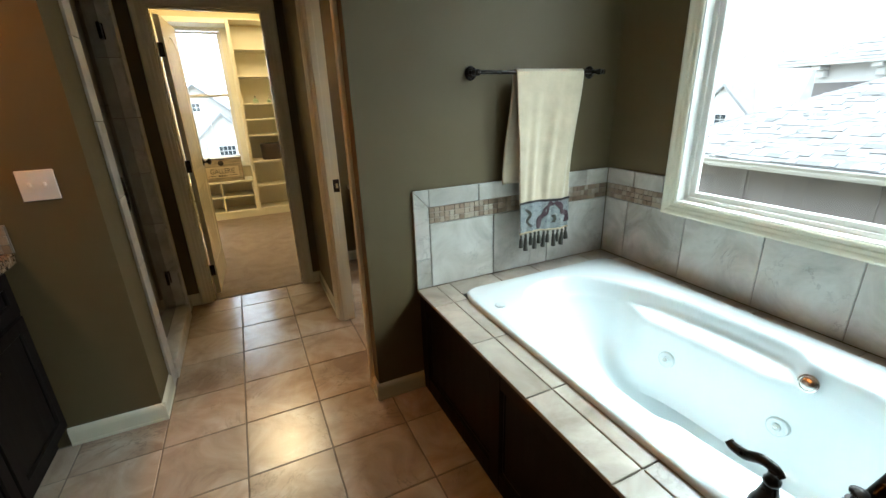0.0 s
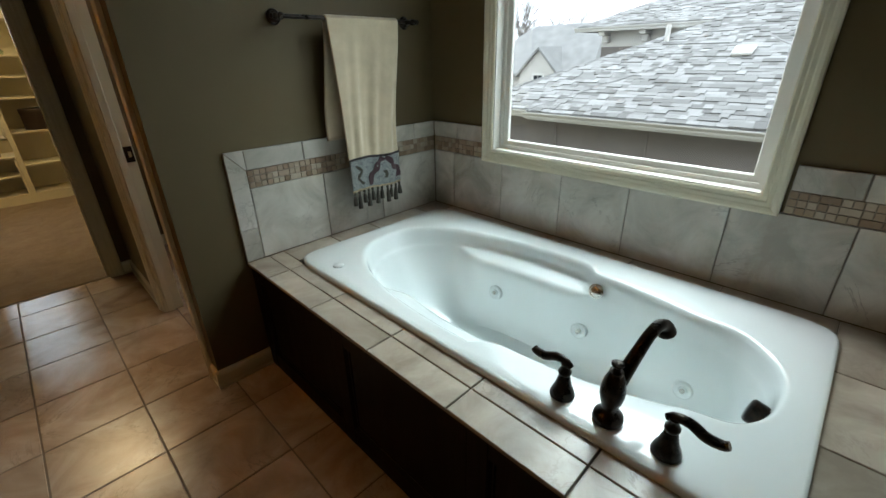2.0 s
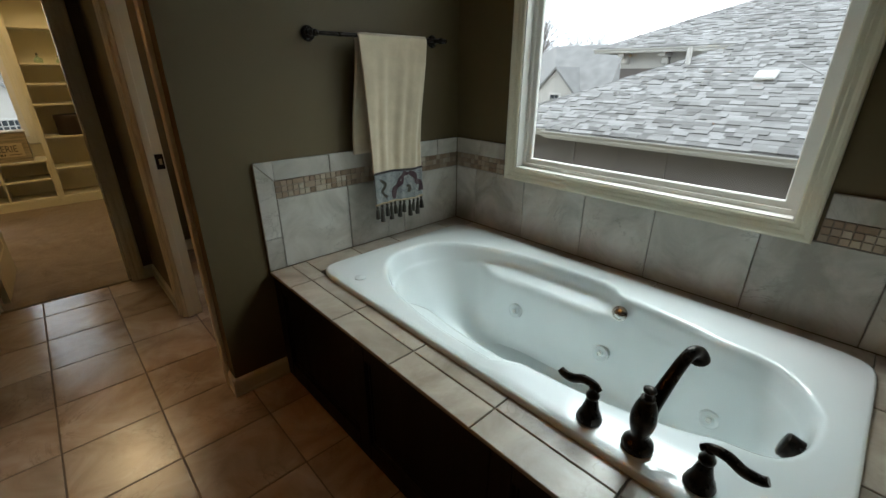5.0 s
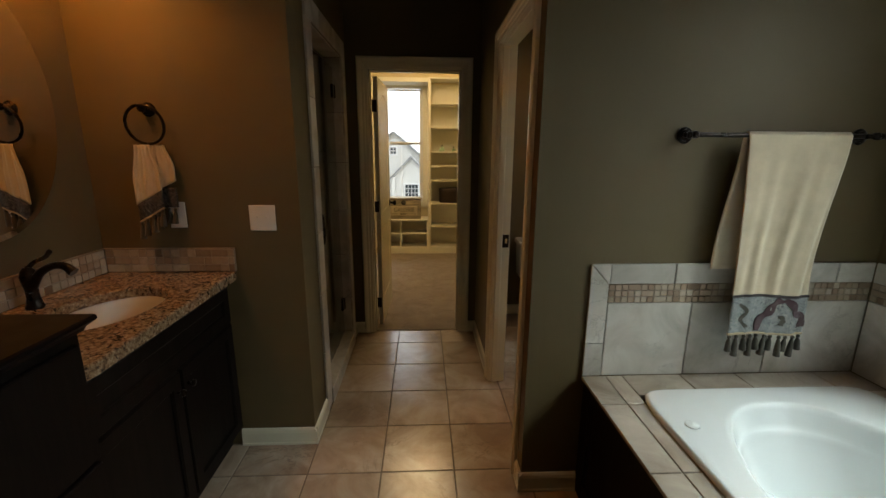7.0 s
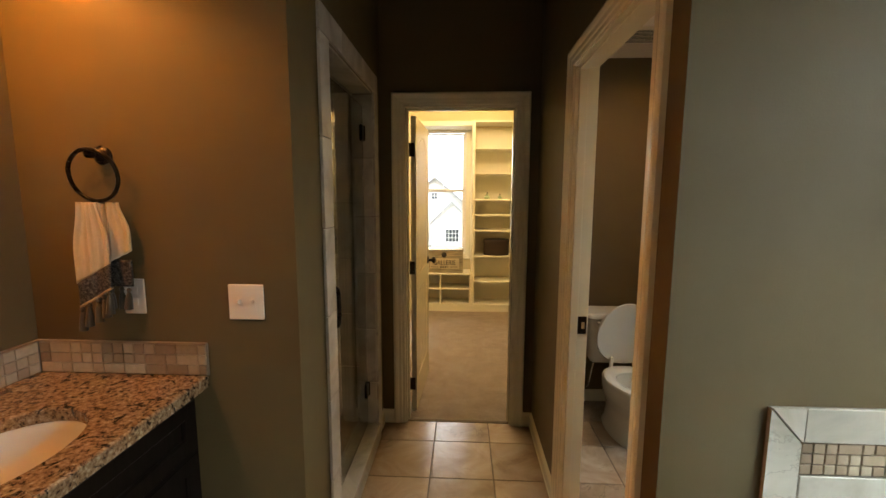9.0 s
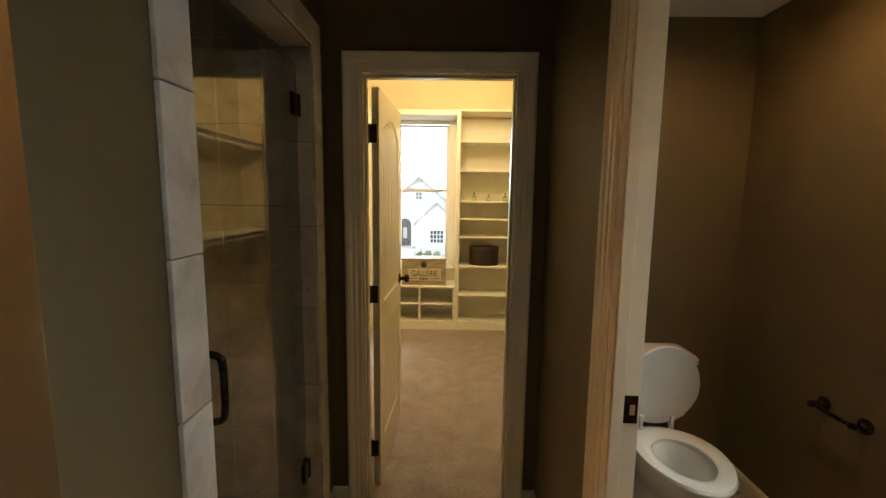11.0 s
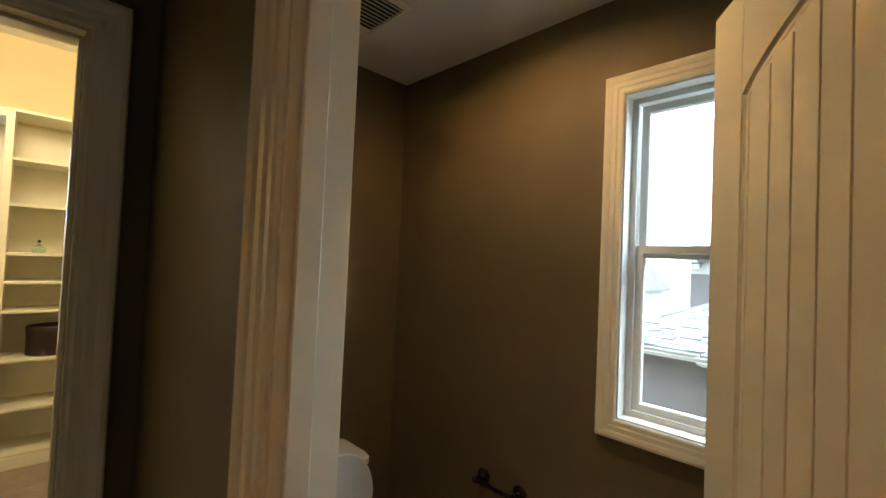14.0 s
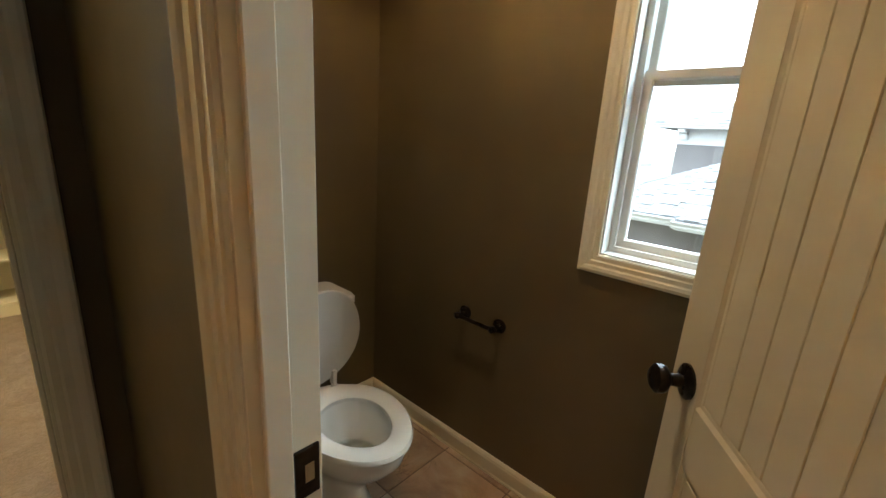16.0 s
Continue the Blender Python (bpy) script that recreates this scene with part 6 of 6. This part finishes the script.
# house over the street, seen through the closet window
fh = thing("street_house", (-2.0, 32.0, GROUND), "pale stucco house with two gables and a dark arched door", "house")
mf = facing((0, 32.0, 0), (0, -1, 0))
part("wall", gable(bmesh.new(), mf, -5.0, 0.8, 0.3, 2.75, 9), M_STUCCO, fh)
part("roof", gable_roof(bmesh.new(), mf, -5.0, 0.8, 0.3, 2.75, 9), M_FARROOF, fh)
mf2 = facing((0, 30.8, 0), (0, -1, 0))
part("wall", gable(bmesh.new(), mf2, -2.15, 0.55, -0.35, 1.0, 4), M_STUCCO, fh)
part("roof", gable_roof(bmesh.new(), mf2, -2.15, 0.55, -0.35, 1.0, 4, 0.22), M_FARROOF, fh)
mf3 = facing((0, 30.6, 0), (0, -1, 0))
part("wall", gable(bmesh.new(), mf3, -8.2, -4.2, -0.2, 1.6, 6), M_STUCCO, fh)
part("roof", gable_roof(bmesh.new(), mf3, -8.2, -4.2, -0.2, 1.6, 6, 0.25), M_FARROOF, fh)
far_window(fh, mf2, -1.25, -0.30, -1.75, -0.85, 4, 3)
far_window(fh, mf, -2.35, -1.90, 1.25, 1.75, 2, 2)
part("stone_base", block(-2.2, 0.6, 30.70, 30.80, GROUND, -2.0), M_ROAD, fh, "pale stone base")
part("column", block(-2.2, -1.95, 30.6, 30.85, GROUND, -0.35, 0.02), M_STUCCO, fh)
arch = [( -3.55, -2.1), (-2.65, -2.1)] + [(-3.10 + 0.45 * math.cos(math.pi * k / 16), -0.55 + 0.45 * math.sin(math.pi * k / 16)) for k in range(17)]
arch_at = lambda s, yy: [(-3.10 + (x + 3.10) * s, yy, -1.3 + (z + 1.3) * s) for x, z in arch]
fdoor = part("front_door", rings(bmesh.new(), [arch_at(1.0, 31.99), arch_at(1.0, 31.94)]), M_DARKDOOR, fh, "black arched front door")
part("surround", rings(bmesh.new(), [arch_at(1.14, 31.995), arch_at(1.14, 31.96), arch_at(1.0, 31.96)], True, (False, False)), M_FASCIA, fh)
part("door_glass", block(-3.24, -2.96, 31.925, 31.94, -1.55, -0.75), M_ROAD, fdoor, "pale glass panel")
part("porch", block(-4.1, -2.2, 30.3, 32.0, GROUND, -2.15), M_ROAD, fh, "pale concrete porch")


def leaf_clump(name, x, y, z, r, n, label):
    t = thing(name, (x, y, z), label, "shrub", "front shrubs")
    bm = bmesh.new()
    for _ in range(n):
        v = Vector((random.gauss(0, 1), random.gauss(0, 1), random.gauss(0, 1))).normalized() * r * random.uniform(0.5, 1.05)
        c = Vector((x, y, z + r * 0.7)) + v * 0.9
        a = Vector((random.uniform(-1, 1), random.uniform(-1, 1), random.uniform(-1, 1))) * 0.07
        b = Vector((random.uniform(-1, 1), random.uniform(-1, 1), random.uniform(-1, 1))) * 0.07
        bm.faces.new([bm.verts.new(c + q) for q in (a, b, -a, -b)])
    part("leaves", bm, M_SHRUB, t)


for x, r in ((-1.9, 0.28), (-1.35, 0.34), (-0.75, 0.30), (-4.4, 0.4), (0.1, 0.3)):
    leaf_clump("shrub", x, 30.1, GROUND + 0.55, r, 260, "low evergreen shrub by the house")
structure("ground_bank", block(-9, 5, 29.3, 32.0, GROUND, GROUND + 0.6, 0.2), M_LAWN, "raised planting bed along the house", "ground")

# house and bare trees beyond the neighbour's roof
gh = thing("far_house", (24, 15.5, GROUND), "pale house with a grey roof and a small gable", "house")
mg = facing((24.0, 0, 0), (-1, 0, 0))
part("wall", block(24.0, 32.0, 12.2, 21.0, GROUND, 0.35), M_STUCCO, gh)
bm = bmesh.new()
slab_poly(bm, [(23.5, 21.5, 0.30), (23.5, 11.8, 0.30), (27.5, 13.0, 3.1), (27.5, 18.0, 3.1)], 0.15)
slab_poly(bm, [(23.5, 11.8, 0.30), (32.0, 11.8, 0.30), (28.5, 13.0, 3.1), (27.5, 13.0, 3.1)], 0.15)
part("roof", bm, M_FARROOF, gh)
mg2 = facing((23.2, 0, 0), (-1, 0, 0))
part("wall", gable(bmesh.new(), mg2, -16.2, -13.6, 0.3, 1.62, 3), M_STUCCO, gh)
part("roof", gable_roof(bmesh.new(), mg2, -16.2, -13.6, 0.3, 1.62, 3, 0.2), M_FARROOF, gh, "grey shingled gable roof")
far_window(gh, mg2, -15.2, -14.6, -0.55, 0.25, 2, 3)
far_window(gh, mg, -18.6, -18.1, -0.7, 0.1, 1, 2)
far_window(gh, mg, -20.0, -19.5, -0.7, 0.1, 1, 2)


def bare_tree(x, y, h, seed):
    rnd = random.Random(seed)
    t = thing("bare_tree", (x, y, GROUND), "leafless grey winter tree", "tree", "bare trees")
    trunk = tube(bmesh.new(), [(x, y, GROUND), (x + 0.1, y, GROUND + h * 0.2), (x, y + 0.1, GROUND + h * 0.45)], [0.28, 0.2, 0.14], 8)
    part("trunk", trunk, M_BARK, t, "", True)
    bm = bmesh.new()

    def grow(p, dvec, length, r, level):
        q = p + dvec * length
        midp = (p + q) / 2 + Vector((rnd.uniform(-1, 1), rnd.uniform(-1, 1), rnd.uniform(-0.3, 0.6))) * length * 0.08
        tube(bm, [p, midp, q], [r, r * 0.8, r * 0.55], 5 if level < 2 else 3)
        if level < 5:
            for _ in range(3 if level < 4 else 4):
                nd = (dvec + Vector((rnd.uniform(-1, 1), rnd.uniform(-1, 1), rnd.uniform(-0.2, 0.9))) * 0.75).normalized()
                grow(p.lerp(q, rnd.uniform(0.55, 1.0)), nd, length * rnd.uniform(0.58, 0.78), r * 0.55, level + 1)

    for k in range(4):
        a = rnd.uniform(0, 6.28)
        grow(Vector((x, y, GROUND + h * rnd.uniform(0.22, 0.44))), Vector((math.cos(a) * 0.6, math.sin(a) * 0.6, 1)).normalized(), h * 0.22, 0.10, 1)
    part("limbs", bm, M_BARK, t)


bare_tree(36.0, 25.0, 10.5, 1)
bare_tree(38.5, 29.5, 11.5, 2)
bare_tree(40.0, 22.5, 10.0, 4)
bare_tree(37.0, 27.2, 11.0, 6)
bare_tree(41.0, 26.0, 12.0, 7)
bare_tree(43.0, 31.5, 12.0, 9)

# ---------------------------------------------------------------- floor tiles
PITCH, GX, GY = 0.344, -0.147, 3.347


def tiles_over(x0, x1, y0, y1):
    rows = []
    i0, i1 = math.floor((x0 - GX) / PITCH), math.ceil((x1 - GX) / PITCH)
    j0, j1 = math.floor((y0 - GY) / PITCH), math.ceil((y1 - GY) / PITCH)
    for i in range(i0, i1):
        for j in range(j0, j1):
            a, b = max(x0, GX + i * PITCH), min(x1, GX + (i + 1) * PITCH)
            c, e = max(y0, GY + j * PITCH), min(y1, GY + (j + 1) * PITCH)
            if b - a > 0.012 and e - c > 0.012:
                rows.append((((a + b) / 2, (c + e) / 2, -0.0045), (b - a - 0.0055, e - c - 0.0055, 0.009)))
    return rows


Y_ROW, X_COL = GY - 4 * PITCH, GX + 2 * PITCH
rows = tiles_over(-1.39, 0.742, -1.595, Y_ROW) + tiles_over(-1.39, GX - PITCH, Y_ROW, 2.19) + tiles_over(GX - PITCH, X_COL, Y_ROW, 3.576)
rows += tiles_over(X_COL, X_WC - 0.005, Y_ROW, Y_WC - 0.002) + tiles_over(0.742, X_WC - 0.005, 1.947, Y_ROW)
pieces("tile", rows, floor, M_FLOORTILE, 0.0018)
